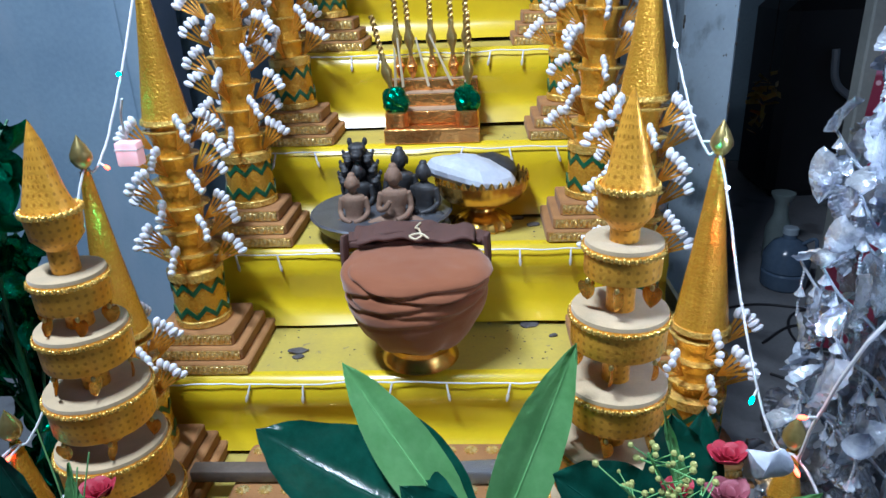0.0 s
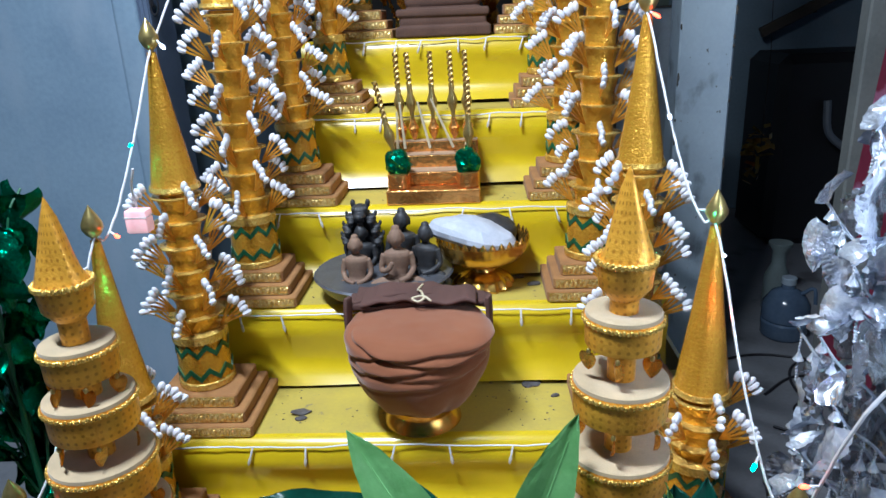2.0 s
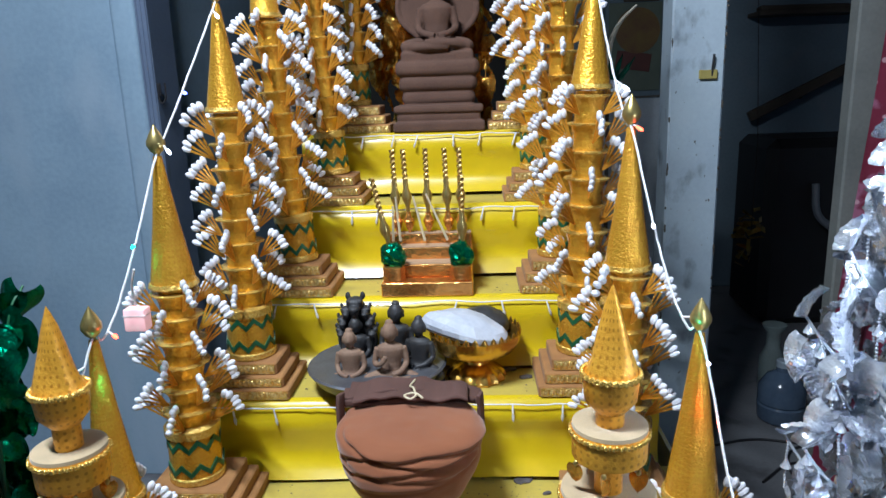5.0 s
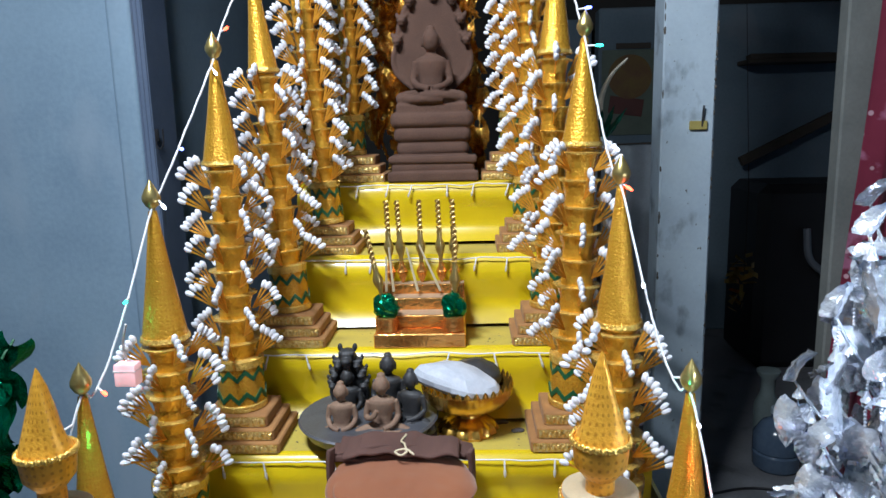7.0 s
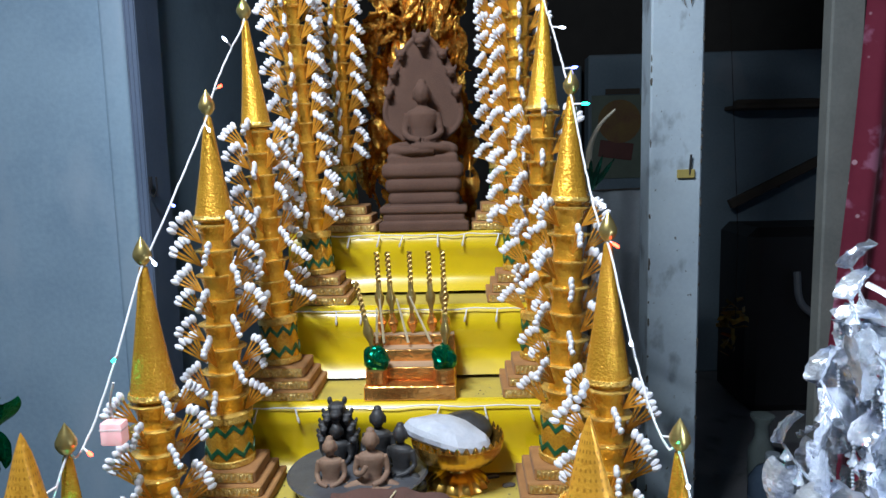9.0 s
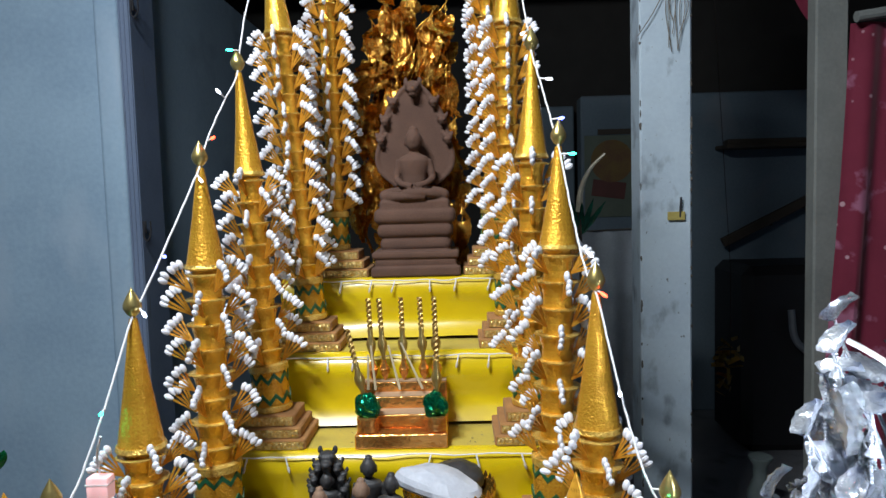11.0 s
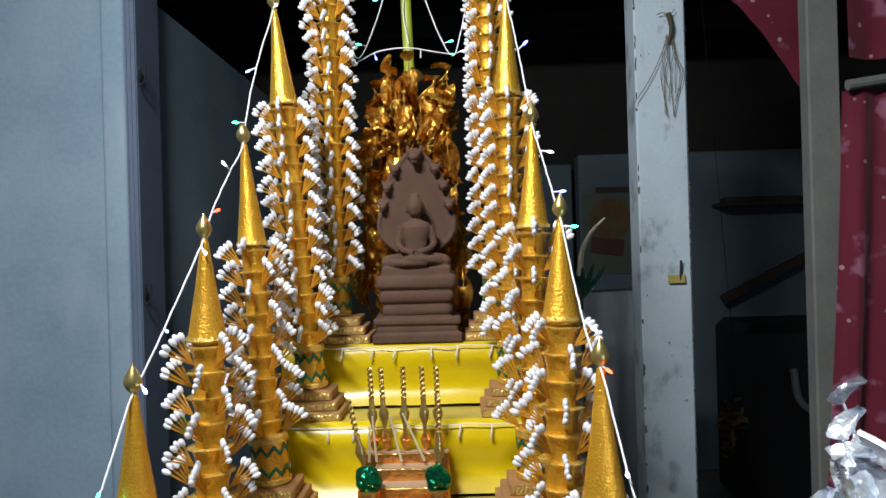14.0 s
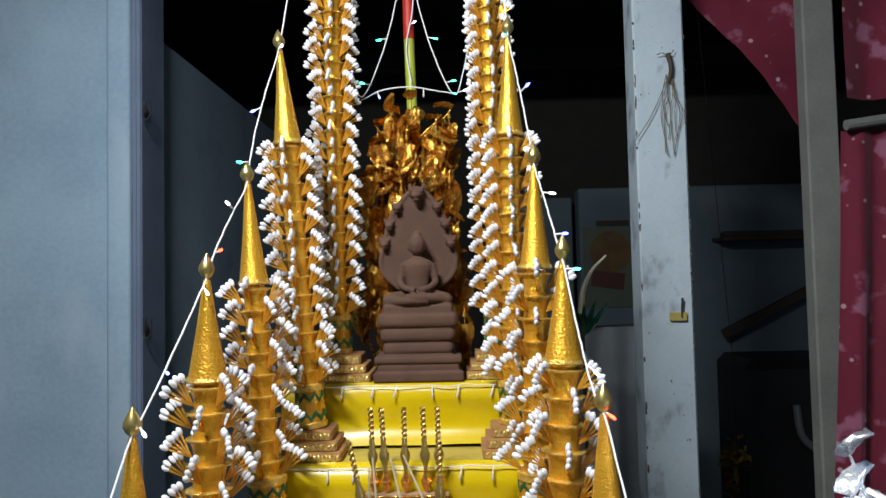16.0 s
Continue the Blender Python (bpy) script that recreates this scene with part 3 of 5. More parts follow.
def lace(x0, x1, y, z0, z1):
    """A strip of gold lace: a band with a row of raised loops."""
    bm = box(x0, y - 0.0012, z0, x1, y + 0.001, z1)
    n = max(3, int((x1 - x0) / 0.0085))
    for i in range(n):
        x = x0 + (i + 0.5) * (x1 - x0) / n
        ball((x, y - 0.001, z0 + (z1 - z0) * (0.45 + 0.1 * (i % 2))), (0.0034, 0.0022, (z1 - z0) * 0.36), bm, 6, 4)
        ball((x + 0.004, y - 0.001, z0 + (z1 - z0) * 0.8), (0.0018, 0.0016, 0.002), bm, 5, 3)
    return bm


def column(x, y, z, half, r, cone_z, cone_r, tie_z, lean, rows, seed, near):
    rng = random.Random(seed)
    ob = thing("offering_column", pose(x, y, z), "orange-gold paper column with white-budded fans, cone top and finial" if near else "tall gold foil column bristling with white-budded fans", "offering column", "offering columns along the altar")
    skin = SOFTPAPER if near else FOILGOLD
    h = 0.0
    for i, (w, th) in enumerate(((half, 0.022), (half * 0.86, 0.022), (half * 0.70, 0.024))):
        d = w * 0.84
        step = part("pedestal_step", box(-w, -d, h, w, d, h + th, 0.0025), VELVET, ob)
        part("lace_trim", lace(-w + 0.004, w - 0.004, -d - 0.0015, h + 0.002, h + th - 0.0035), LACE, step, "glittering gold lace")
        h += th
    body = Matrix.Translation((0, 0, h)) @ Matrix.Rotation(lean, 4, "Y")
    k = cone_z - z - h
    drum = 0.098
    part("drum", lathe([(r, 0), (r, 0.02), (r * 0.985, 0.06), (r * 0.96, drum)], 28, uv=110), skin, ob, m=body)
    part("glitter_band", lathe([(r + 0.0012, 0.0), (r + 0.003, 0.002), (r + 0.003, 0.012), (r + 0.001, 0.014)], 28), GLITTER, ob, m=body)
    part("zigzag_band", zigzag(r, 0.016), RIBBON, ob, "dark green zigzag ribbon", m=body)
    part("zigzag_band", zigzag(r * 0.965, 0.060), RIBBON, ob, "dark green zigzag ribbon", m=body)
    part("glitter_band", lathe([(r * 0.96, 0.086), (r * 0.96 + 0.004, 0.088), (r * 0.96 + 0.004, 0.102), (r * 0.93, 0.105)], 28), GLITTER, ob, m=body)
    rt = cone_r * 0.86
    span = k - drum - 0.006
    pitch = span / rows
    core = []
    for i in range(rows + 1):
        f = i / rows
        core += [((r * 0.86 * (1 - f) + rt * f) * 0.82, drum + span * f)]
    part("core", lathe(core, 24, uv=110), skin, ob, m=body)
    for i in range(rows):
        f = (i + 0.5) / rows
        q = r * 0.86 * (1 - f) + rt * f
        zz = drum + span * (i + 0.16) / rows
        cup = part("cup", lathe([(q * 0.78, zz - pitch * 0.1), (q * 0.86, zz + pitch * 0.25), (q - 0.001, zz + pitch * 0.52), (q + 0.002, zz + pitch * 0.64), (q * 0.78, zz + pitch * 0.62)], 24), FOILGOLD, ob, "flared orange foil cup", m=body)
        part("frill", lathe([(q + 0.001, zz + pitch * 0.64), (q + 0.0065, zz + pitch * 0.62), (q + 0.0075, zz + pitch * 0.68), (q + 0.003, zz + pitch * 0.72), (q * 0.8, zz + pitch * 0.70)], 48, wave=lambda a, i: 1 + 0.035 * math.cos(16 * a) * (1 <= i <= 2)), GLITTER, cup, "gold glitter frill")
        count = 4 if near else 6
        for j in range(count):
            a = radians(-90 + 360 / count * (j + (0.5 * (i % 2) if near else 0.0)) + rng.uniform(-6, 6))
            m = body @ Matrix.Translation((0, 0, zz)) @ Matrix.Rotation(a, 4, "Z") @ Matrix.Translation((q - 0.002, 0, 0)) @ Matrix.Rotation(radians(rng.uniform(-9, 7)), 4, "Y") @ Matrix.Scale(rng.uniform(1.05, 1.2) if near else rng.uniform(0.98, 1.1), 4)
            sticks, buds = rng.choice(FANS)
            fan = put("fan", sticks, ob, m)
            put("bud_row", buds, fan)
    tip = tie_z - z - h
    part("cone", lathe([(cone_r, k), (cone_r * 0.97, k + 0.004), (cone_r * 0.55, k + (tip - k) * 0.5), (0.0065, tip)], 26, uv=110), skin, ob, m=body)
    part("glitter_band", lathe([(cone_r + 0.0005, k - 0.004), (cone_r + 0.003, k - 0.001), (cone_r + 0.001, k + 0.006)], 26), GLITTER, ob, m=body)
    part("finial", lathe([(0.004, tip), (0.0045, tip + 0.003), (0.010, tip + 0.008), (0.0148, tip + 0.017), (0.0145, tip + 0.024), (0.009, tip + 0.036), (0.003, tip + 0.046), (0.0003, tip + 0.051)], 18), FINIAL, ob, "dull gold drop-shaped finial", m=body)
    return ob


# x, y, step, half width of the pedestal, drum radius, cone foot, cone radius, cone tip, lean, rows of fans
LEFT = [
    (-0.625, 0.725, 0, 0.090, 0.046, 0.565, 0.042, 0.735, 0.0, 1),
    (-0.548, 0.905, 1, 0.098, 0.046, 0.80, 0.041, 1.054, 0.0, 3),
    (-0.500, 1.085, 2, 0.100, 0.048, 1.085, 0.040, 1.300, -0.005, 6),
    (-0.446, 1.275, 3, 0.090, 0.047, 1.365, 0.038, 1.553, -0.005, 8),
    (-0.382, 1.450, 4, 0.085, 0.041, 1.545, 0.032, 1.761, -0.055, 9),
    (-0.327, 1.635, 5, 0.078, 0.035, 1.885, 0.034, 2.118, -0.075, 13),
    (-0.288, 1.815, 6, 0.088, 0.031, 2.560, 0.030, 2.780, -0.01, 24),
]
RIGHT = [
    (0.387, 0.725, 0, 0.090, 0.046, 0.565, 0.042, 0.718, 0.0, 1),
    (0.318, 0.905, 1, 0.098, 0.046, 0.80, 0.041, 1.050, 0.0, 3),
    (0.255, 1.085, 2, 0.098, 0.048, 1.100, 0.038, 1.324, 0.0, 6),
    (0.212, 1.275, 3, 0.090, 0.047, 1.385, 0.037, 1.573, 0.02, 8),
    (0.185, 1.450, 4, 0.085, 0.041, 1.565, 0.034, 1.783, 0.017, 9),
    (0.155, 1.635, 5, 0.078, 0.035, 1.890, 0.034, 2.134, 0.010, 13),
    (0.128, 1.815, 6, 0.082, 0.031, 2.560, 0.030, 2.780, 0.0, 24),
]
COLUMNS = LEFT + RIGHT
for i, (x, y, k, half, r, cone_z, cone_r, tie_z, lean, rows) in enumerate(COLUMNS):
    slim = math.cos(math.atan2(abs(x), y)) * 0.5 + 0.5
    r, cone_r = r * slim, cone_r * slim
    column(x, y, TOP[k], half, r, cone_z, cone_r, tie_z, lean, rows, i + 3, k < 5)

# ---- tiered parasol towers ----
def heart(size, curl, seed, n=12, ribs=0.0, tall=1.0):
    """A heart-shaped foil leaf hanging from the origin down, crinkled, ribbed and slightly cupped."""
    bm = bmesh.new()
    cols = []
    for i in range(n + 1):
        v = i / n
        w = 0.98 * max(0.0, math.sin(math.pi * (v * 0.93 + 0.07) ** 0.62)) ** 0.7
        row = []
        for j in range(-4, 5):
            u = j / 4
            x = w * u * size * 0.5
            z = (-v * size + (0.10 * size * abs(u) * (1 - v) if v < 0.4 else 0)) * tall
            y = curl * size * (u * u * 0.35 - 0.4 * v * v) + 0.05 * size * noise.noise((u * 2.4, v * 4, seed))
            y += ribs * size * abs(u) * math.cos(9 * math.pi * (v + 0.35 * abs(u))) * min(1.0, 2.2 * v)
            row.append(bm.verts.new((x, y, z)))
        cols.append(row)
    for a, b in zip(cols, cols[1:]):
        for j in range(8):
            bm.faces.new((a[j], a[j + 1], b[j + 1], b[j]))
    bmesh.ops.solidify(bm, geom=bm.faces[:], thickness=size * 0.008)
    return bm


CHARM = mesh_of(heart(0.022, 0.3, 1.0, 6), GOLDLEAF, 60)
CHARM_BEAD = mesh_of(ball((0, 0, 0.002), (0.003, 0.003, 0.004), None, 6, 4), FINIAL, 60)


def tower(x, y, z, tiers, cap, seed, twist):
    rng = random.Random(seed)
    ob = thing("parasol_tower", pose(x, y, z), "tiered orange-gold paper tower with cream rims and charms", "offering tower", "parasol towers before the altar")
    part("foot", lathe([(0.07, 0), (0.075, 0.008), (0.068, 0.02), (0.03, 0.03)], 28), VELVET, ob)
    part("stem", lathe([(0.0165, 0.02), (0.0165, cap - z - 0.04)], 16, uv=110), PAPER, ob, "orange paper stem")
    for rad, rim, low in tiers:
        rim, low = rim - z, low - z
        drum = part("drum", lathe([(rad * 0.97, low), (rad * 0.985, low + 0.002), (rad, rim - 0.003), (rad * 0.985, rim), (rad * 0.70, rim - 0.0005), (rad * 0.70, low + 0.004)], 40, uv=100), PAPER, ob)
        part("cream_top", lathe([(rad * 0.995, rim - 0.001), (rad * 0.985, rim + 0.0035), (rad * 0.94, rim + 0.0045), (rad * 0.6, rim + 0.0035), (0.016, rim + 0.003)], 40), CREAM, drum, "cream velvet top")
        bm = bmesh.new()
        n = int(rad * 2 * math.pi / 0.004)
        for i in range(n):
            a = 2 * math.pi * i / n
            ball(((rad + 0.0015) * math.cos(a), (rad + 0.0015) * math.sin(a), rim - 0.006 + 0.0012 * (i % 2)), (0.0026, 0.0026, 0.0034), bm, 5, 3)
        tagged(part("braid", bm, GLITTER, drum, "gold braid"), kind="stuff")
        for j in range(6):
            a = 2 * math.pi * (j + 0.5 * twist) / 6
            m = pose(rad * 0.93 * math.cos(a), rad * 0.93 * math.sin(a), low - 0.008, 0, 0, math.degrees(a) + rng.uniform(-60, 60))
            charm = put("charm", CHARM, ob, m, "small gold leaf charm")
            put("bead", CHARM_BEAD, charm, None, "tiny bead")
    r = tiers[0][0] * 0.74
    c = cap - z
    part("cap_drum", lathe([(r * 0.55, c - 0.045), (r * 0.92, c - 0.03), (r, c - 0.004), (r * 1.02, c)], 32, uv=100), PAPER, ob)
    bm = bmesh.new()
    for i in range(60):
        a = 2 * math.pi * i / 60
        ball((r * 1.02 * math.cos(a), r * 1.02 * math.sin(a), c + 0.0015 * (i % 2)), (0.0032, 0.0032, 0.004), bm, 5, 3)
    tagged(part("braid", bm, GLITTER, ob, "gold braid"), kind="stuff")
    part("cap_cone", lathe([(r * 0.95, c), (r * 0.78, c + 0.014), (r * 0.62, c + 0.032), (r * 0.45, c + 0.055), (r * 0.27, c + 0.08), (r * 0.10, c + 0.097), (0.0005, c + 0.104)], 36, uv=100, wave=lambda a, i: 1 + 0.10 * math.cos(3 * a + i * 0.9) * (i > 0)), PAPER, ob, "folded paper cone")
    return ob


tower(0.158, 0.715, TOP[0], [(0.0435, 1.010, 0.973), (0.0555, 0.926, 0.884), (0.061, 0.832, 0.788), (0.067, 0.742, 0.695), (0.073, 0.650, 0.602), (0.078, 0.560, 0.512)], 1.074, 2, 0.4)
tower(-0.493, 0.730, TOP[0], [(0.0435, 0.978, 0.938), (0.054, 0.906, 0.862), (0.064, 0.820, 0.772), (0.070, 0.736, 0.686), (0.076, 0.650, 0.600), (0.08, 0.565, 0.515)], 1.056, 5, 0.0)


# ---- statue and offerings on the steps ----
def fuse(ob, voxel):
    """Melts the joined shapes of a carved figure into one skin with soft creases."""
    mod = ob.modifiers.new("carve", "REMESH")
    mod.mode, mod.voxel_size, mod.use_smooth_shade = "VOXEL", voxel, True
    mod = ob.modifiers.new("soften", "SMOOTH")
    mod.factor, mod.iterations = 0.5, 3
    return ob


def figure(bm, s, m, raised=False):
    """A plain seated figure of height s with crossed legs, joined into bm."""
    own = bmesh.new()
    ball((0, 0.02 * s, 0.12 * s), (0.25 * s, 0.17 * s, 0.11 * s), own, 20, 10)
    for q in (-1, 1):
        tube(glide([(q * 0.10 * s, 0.02 * s, 0.13 * s), (q * 0.28 * s, -0.06 * s, 0.105 * s), (q * 0.37 * s, -0.12 * s, 0.085 * s)], 5), 0.092 * s, 12, own, 0.85)
        ball((q * 0.36 * s, -0.12 * s, 0.085 * s), (0.085 * s, 0.085 * s, 0.078 * s), own, 12, 8)
        lift = 0.04 * s if q > 0 else 0.0
        tube(glide([(q * 0.36 * s, -0.13 * s, 0.08 * s), (q * 0.16 * s, -0.23 * s, 0.075 * s + lift), (-q * 0.14 * s, -0.23 * s, 0.075 * s + lift)], 5), 0.066 * s, 12, own, 0.75)
    join(own, lathe([(0.175 * s, 0.14 * s), (0.142 * s, 0.25 * s), (0.152 * s, 0.34 * s), (0.190 * s, 0.46 * s), (0.200 * s, 0.525 * s), (0.178 * s, 0.572 * s), (0.100 * s, 0.605 * s), (0.062 * s, 0.63 * s), (0.058 * s, 0.70 * s)], 24), Matrix.Translation((0, 0.01 * s, 0)) @ Matrix.Diagonal((1, 0.64, 1, 1)))
    for q in (-1, 1):
        up = raised and q < 0
        fore = [(q * 0.13 * s, -0.16 * s, 0.36 * s), (q * 0.06 * s, -0.18 * s, 0.47 * s)] if up else [(q * 0.15 * s, -0.15 * s, 0.235 * s), (0.02 * q * s, -0.22 * s, 0.20 * s)]
        tube(glide([(q * 0.182 * s, 0.01 * s, 0.54 * s), (q * 0.212 * s, 0.015 * s, 0.42 * s), (q * 0.222 * s, -0.01 * s, 0.30 * s)] + fore, 5), 0.052 * s, 10, own, 0.72)
        ball((q * 0.112 * s, 0.0, 0.765 * s), (0.018 * s, 0.028 * s, 0.066 * s), own, 8, 6)
    ball((0, -0.012 * s, 0.785 * s), (0.108 * s, 0.114 * s, 0.140 * s), own, 20, 14)
    ball((0, -0.124 * s, 0.775 * s), (0.012 * s, 0.012 * s, 0.034 * s), own, 8, 6)
    ball((0, 0.005 * s, 0.918 * s), (0.062 * s, 0.064 * s, 0.050 * s), own, 12, 8)
    return join(bm, own, m)


def hood(bm, w, z0, z1, thick, m, head_r, heads=7):
    """A spade-shaped serpent hood with heads round its rim, behind a seated figure."""
    own = bmesh.new()
    side = glide([(0.50 * w, 0, 0.0), (0.88 * w, 0, 0.13), (1.0 * w, 0, 0.27), (0.90 * w, 0, 0.44), (0.80 * w, 0, 0.62), (0.58 * w, 0, 0.80), (0.26 * w, 0, 0.95), (0.0, 0, 1.0)], 4)
    outline = [(p.x, z0 + (z1 - z0) * p.z) for p in side]
    outline += [(-x, z) for x, z in outline[-2::-1]]
    f = own.faces.new([own.verts.new((x, 0, z)) for x, z in outline])
    ret = bmesh.ops.extrude_face_region(own, geom=[f])
    bmesh.ops.translate(own, vec=(0, thick, 0), verts=[v for v in ret["geom"] if isinstance(v, bmesh.types.BMVert)])
    rim = [Vector((x * 0.94, 0.002, z0 + (z - z0) * 0.97)) for x, z in outline]
    tube(rim, head_r * 0.42, 8, own)
    places = [(0.0, 0.93, 1.5), (0.50, 0.80, 1.0), (0.70, 0.63, 1.0), (0.82, 0.45, 1.0)]
    for x, t, grow in places[:(heads + 1) // 2]:
        for q in ((-1, 1) if x else (1,)):
            k = head_r * grow
            c = Vector((q * x * w, 0, z0 + (z1 - z0) * t))
            ball(c + Vector((0, -k * 0.3, 0)), (k * 0.85, k, k * 0.75), own, 12, 8)
            ball(c + Vector((0, -k * 1.1, -k * 0.35)), (k * 0.62, k * 0.75, k * 0.42), own, 10, 6)
            ball(c + Vector((0, -k * 1.0, -k * 0.85)), (k * 0.5, k * 0.55, k * 0.22), own, 10, 6)
            for e in (-1, 1):
                ball(c + Vector((e * k * 0.55, -k * 0.85, k * 0.32)), k * 0.32, own, 6, 4)
                ball(c + Vector((e * k * 0.75, 0, k * 0.72)), (k * 0.3, k * 0.3, k * 0.45), own, 6, 4)
    return join(bm, own, m)


def statue(x, y, z):
    bm = bmesh.new()
    box(-0.115, -0.075, 0.0, 0.115, 0.075, 0.026, 0.005, bm, 2)
    box(-0.105, -0.068, 0.026, 0.105, 0.068, 0.046, 0.006, bm, 2)
    box(-0.112, -0.073, 0.046, 0.112, 0.073, 0.066, 0.006, bm, 2)
    for zz, w, t in ((0.083, 0.092, 0.019), (0.118, 0.098, 0.020), (0.155, 0.105, 0.021)):
        box(-w, -w * 0.62, zz - t, w, w * 0.62, zz + t, 0.0172, bm, 5)
    box(-0.090, -0.058, 0.170, 0.090, 0.058, 0.196, 0.006, bm, 2)
    figure(bm, 0.205, Matrix.Translation((0, -0.012, 0.190)))
    hood(bm, 0.108, 0.235, 0.512, 0.026, Matrix.Translation((0, 0.036, 0)), 0.0165)
    roughen(bm, 0.0012, 70, 2.0)
    return fuse(solid("seated_statue", bm, SAND, "brown sandstone seated statue under a seven-headed serpent hood", "statue", pose(x, y, z)), 0.0024)


statue(-0.076, 1.795, TOP[6])


def small_statue(x, y, z, s, mat, label, turn, hooded, raised=False):
    bm = bmesh.new()
    for r, a, b in ((0.44, 0.0, 0.05), (0.38, 0.04, 0.10), (0.43, 0.09, 0.16)):
        own = lathe([(r * s * 0.96, a * s), (r * s, (a + 0.01) * s), (r * s, (b - 0.01) * s), (r * s * 0.96, b * s)], 24)
        join(bm, own, Matrix.Diagonal((1, 0.68, 1, 1)))
    figure(bm, s * 1.06, Matrix.Translation((0, 0, 0.13 * s)), raised)
    if hooded:
        hood(bm, 0.36 * s, 0.30 * s, 1.42 * s, 0.10 * s, Matrix.Translation((0, 0.17 * s, 0)), 0.125 * s)
        box(-0.30 * s, 0.14 * s, 0.0, 0.30 * s, 0.29 * s, 0.5 * s, 0.04 * s, bm, 2)
    roughen(bm, 0.0005, 120, x)
    return fuse(solid("small_seated_statue", bm, mat, label, "statue", pose(x, y, z, 0, 0, turn), "small statues on the tray"), 0.0014)


TRAY = (-0.192, 1.268, TOP[3])
tray = thing("offering_tray", pose(*TRAY), "round dark pewter tray on a low foot", "tray")
part("dish", lathe([(0.055, 0), (0.075, 0.002), (0.10, 0.009), (0.124, 0.026), (0.135, 0.046), (0.131, 0.048), (0.116, 0.030), (0.085, 0.0135), (0.0, 0.0125)], 40), STEEL, tray)
part("rolled_rim", lathe([(0.131, 0.046), (0.136, 0.044), (0.1385, 0.0475), (0.135, 0.051), (0.1305, 0.049)], 40), STEEL, tray)
tz = TRAY[2] + 0.0125
small_statue(-0.236, 1.216, tz, 0.110, CLAY, "small pale clay seated statue on the tray", 0, False)
small_statue(-0.238, 1.300, tz, 0.108, BRONZE, "small dark statue with serpent hood on the tray", 0, True)
small_statue(-0.158, 1.214, tz, 0.124, CLAY, "pale clay seated statue with raised arm on tray", 5, False, True)
small_statue(-0.156, 1.310, tz, 0.130, BRONZE, "dark bronze seated statue at the tray's back", 0, False)
small_statue(-0.106, 1.255, tz, 0.118, BRONZE, "blackened bronze seated statue turned aside on tray", -20, False)

khan = thing("footed_bowl", pose(0.004, 1.300, TOP[3]), "fluted brass footed bowl holding wrapped offerings", "bowl")
part("foot", lathe([(0.058, 0), (0.060, 0.004), (0.054, 0.016), (0.040, 0.026), (0.026, 0.034), (0.022, 0.044)], 48, wave=lambda a, i: 1 + 0.05 * math.cos(16 * a) * (i < 4)), BRASS, khan)
part("basin", lathe([(0.022, 0.044), (0.05, 0.050), (0.076, 0.064), (0.087, 0.082), (0.091, 0.100), (0.087, 0.100), (0.080, 0.082), (0.05, 0.060), (0.0, 0.056)], 96, wave=lambda a, i: 1 + 0.028 * abs(math.cos(16 * a)) * (1 <= i <= 4)), BRASS, khan)
bm = bmesh.new()
for i in range(32):
    a = 2 * math.pi * i / 32
    tooth = lathe([(0.0072, 0.0), (0.0066, 0.005), (0.0042, 0.011), (0.0006, 0.015)], 8)
    join(bm, tooth, Matrix.Translation((0.0895 * math.cos(a), 0.0895 * math.sin(a), 0.097)) @ Matrix.Rotation(a + math.pi / 2, 4, "Z") @ Matrix.Diagonal((1, 0.4, 1, 1)))
part("scalloped_rim", bm, BRASS, khan)
bm = ball((0, 0, 0), (0.088, 0.050, 0.027), None, 16, 9)
for v in bm.verts:
    v.co.z += 0.010 * math.cos(v.co.x * 17) - 0.05 * max(0.0, -v.co.x - 0.03)
    v.co.y *= 1 - 0.45 * max(0.0, -v.co.x / 0.088)
    v.co *= 1 + 0.16 * noise.noise(v.co * 26)
solid("wrapped_packet", bm, TISSUE, "white tissue-wrapped packet lying in the brass bowl", "packet", pose(-0.020, 1.268, TOP[3] + 0.112, 8, 12, -8), smooth=14)
solid("cloth_wad", roughen(ball((0, 0, 0), (0.056, 0.045, 0.038), None, 22, 14), 0.006, 30), BRONZE, "dark round wad of cloth in the brass bowl", "cloth", pose(0.018, 1.335, TOP[3] + 0.100))

# alms bowl in its robe
bowl = thing("alms_bowl", pose(-0.110, 1.056, TOP[2]), "alms bowl wrapped in orange-brown robe on brass ring", "alms bowl")
part("ring_stand", lathe([(0.064, 0), (0.068, 0.003), (0.066, 0.010), (0.055, 0.024), (0.058, 0.036), (0.063, 0.040), (0.058, 0.040), (0.050, 0.024), (0.058, 0.006)], 40), BRASS, bowl)


def robe_wave(a, i):
    return 1 + 0.010 * math.sin(3 * a + i * 0.05) + 0.02 * noise.noise((1.8 * math.cos(a), 1.8 * math.sin(a), i * 0.06))


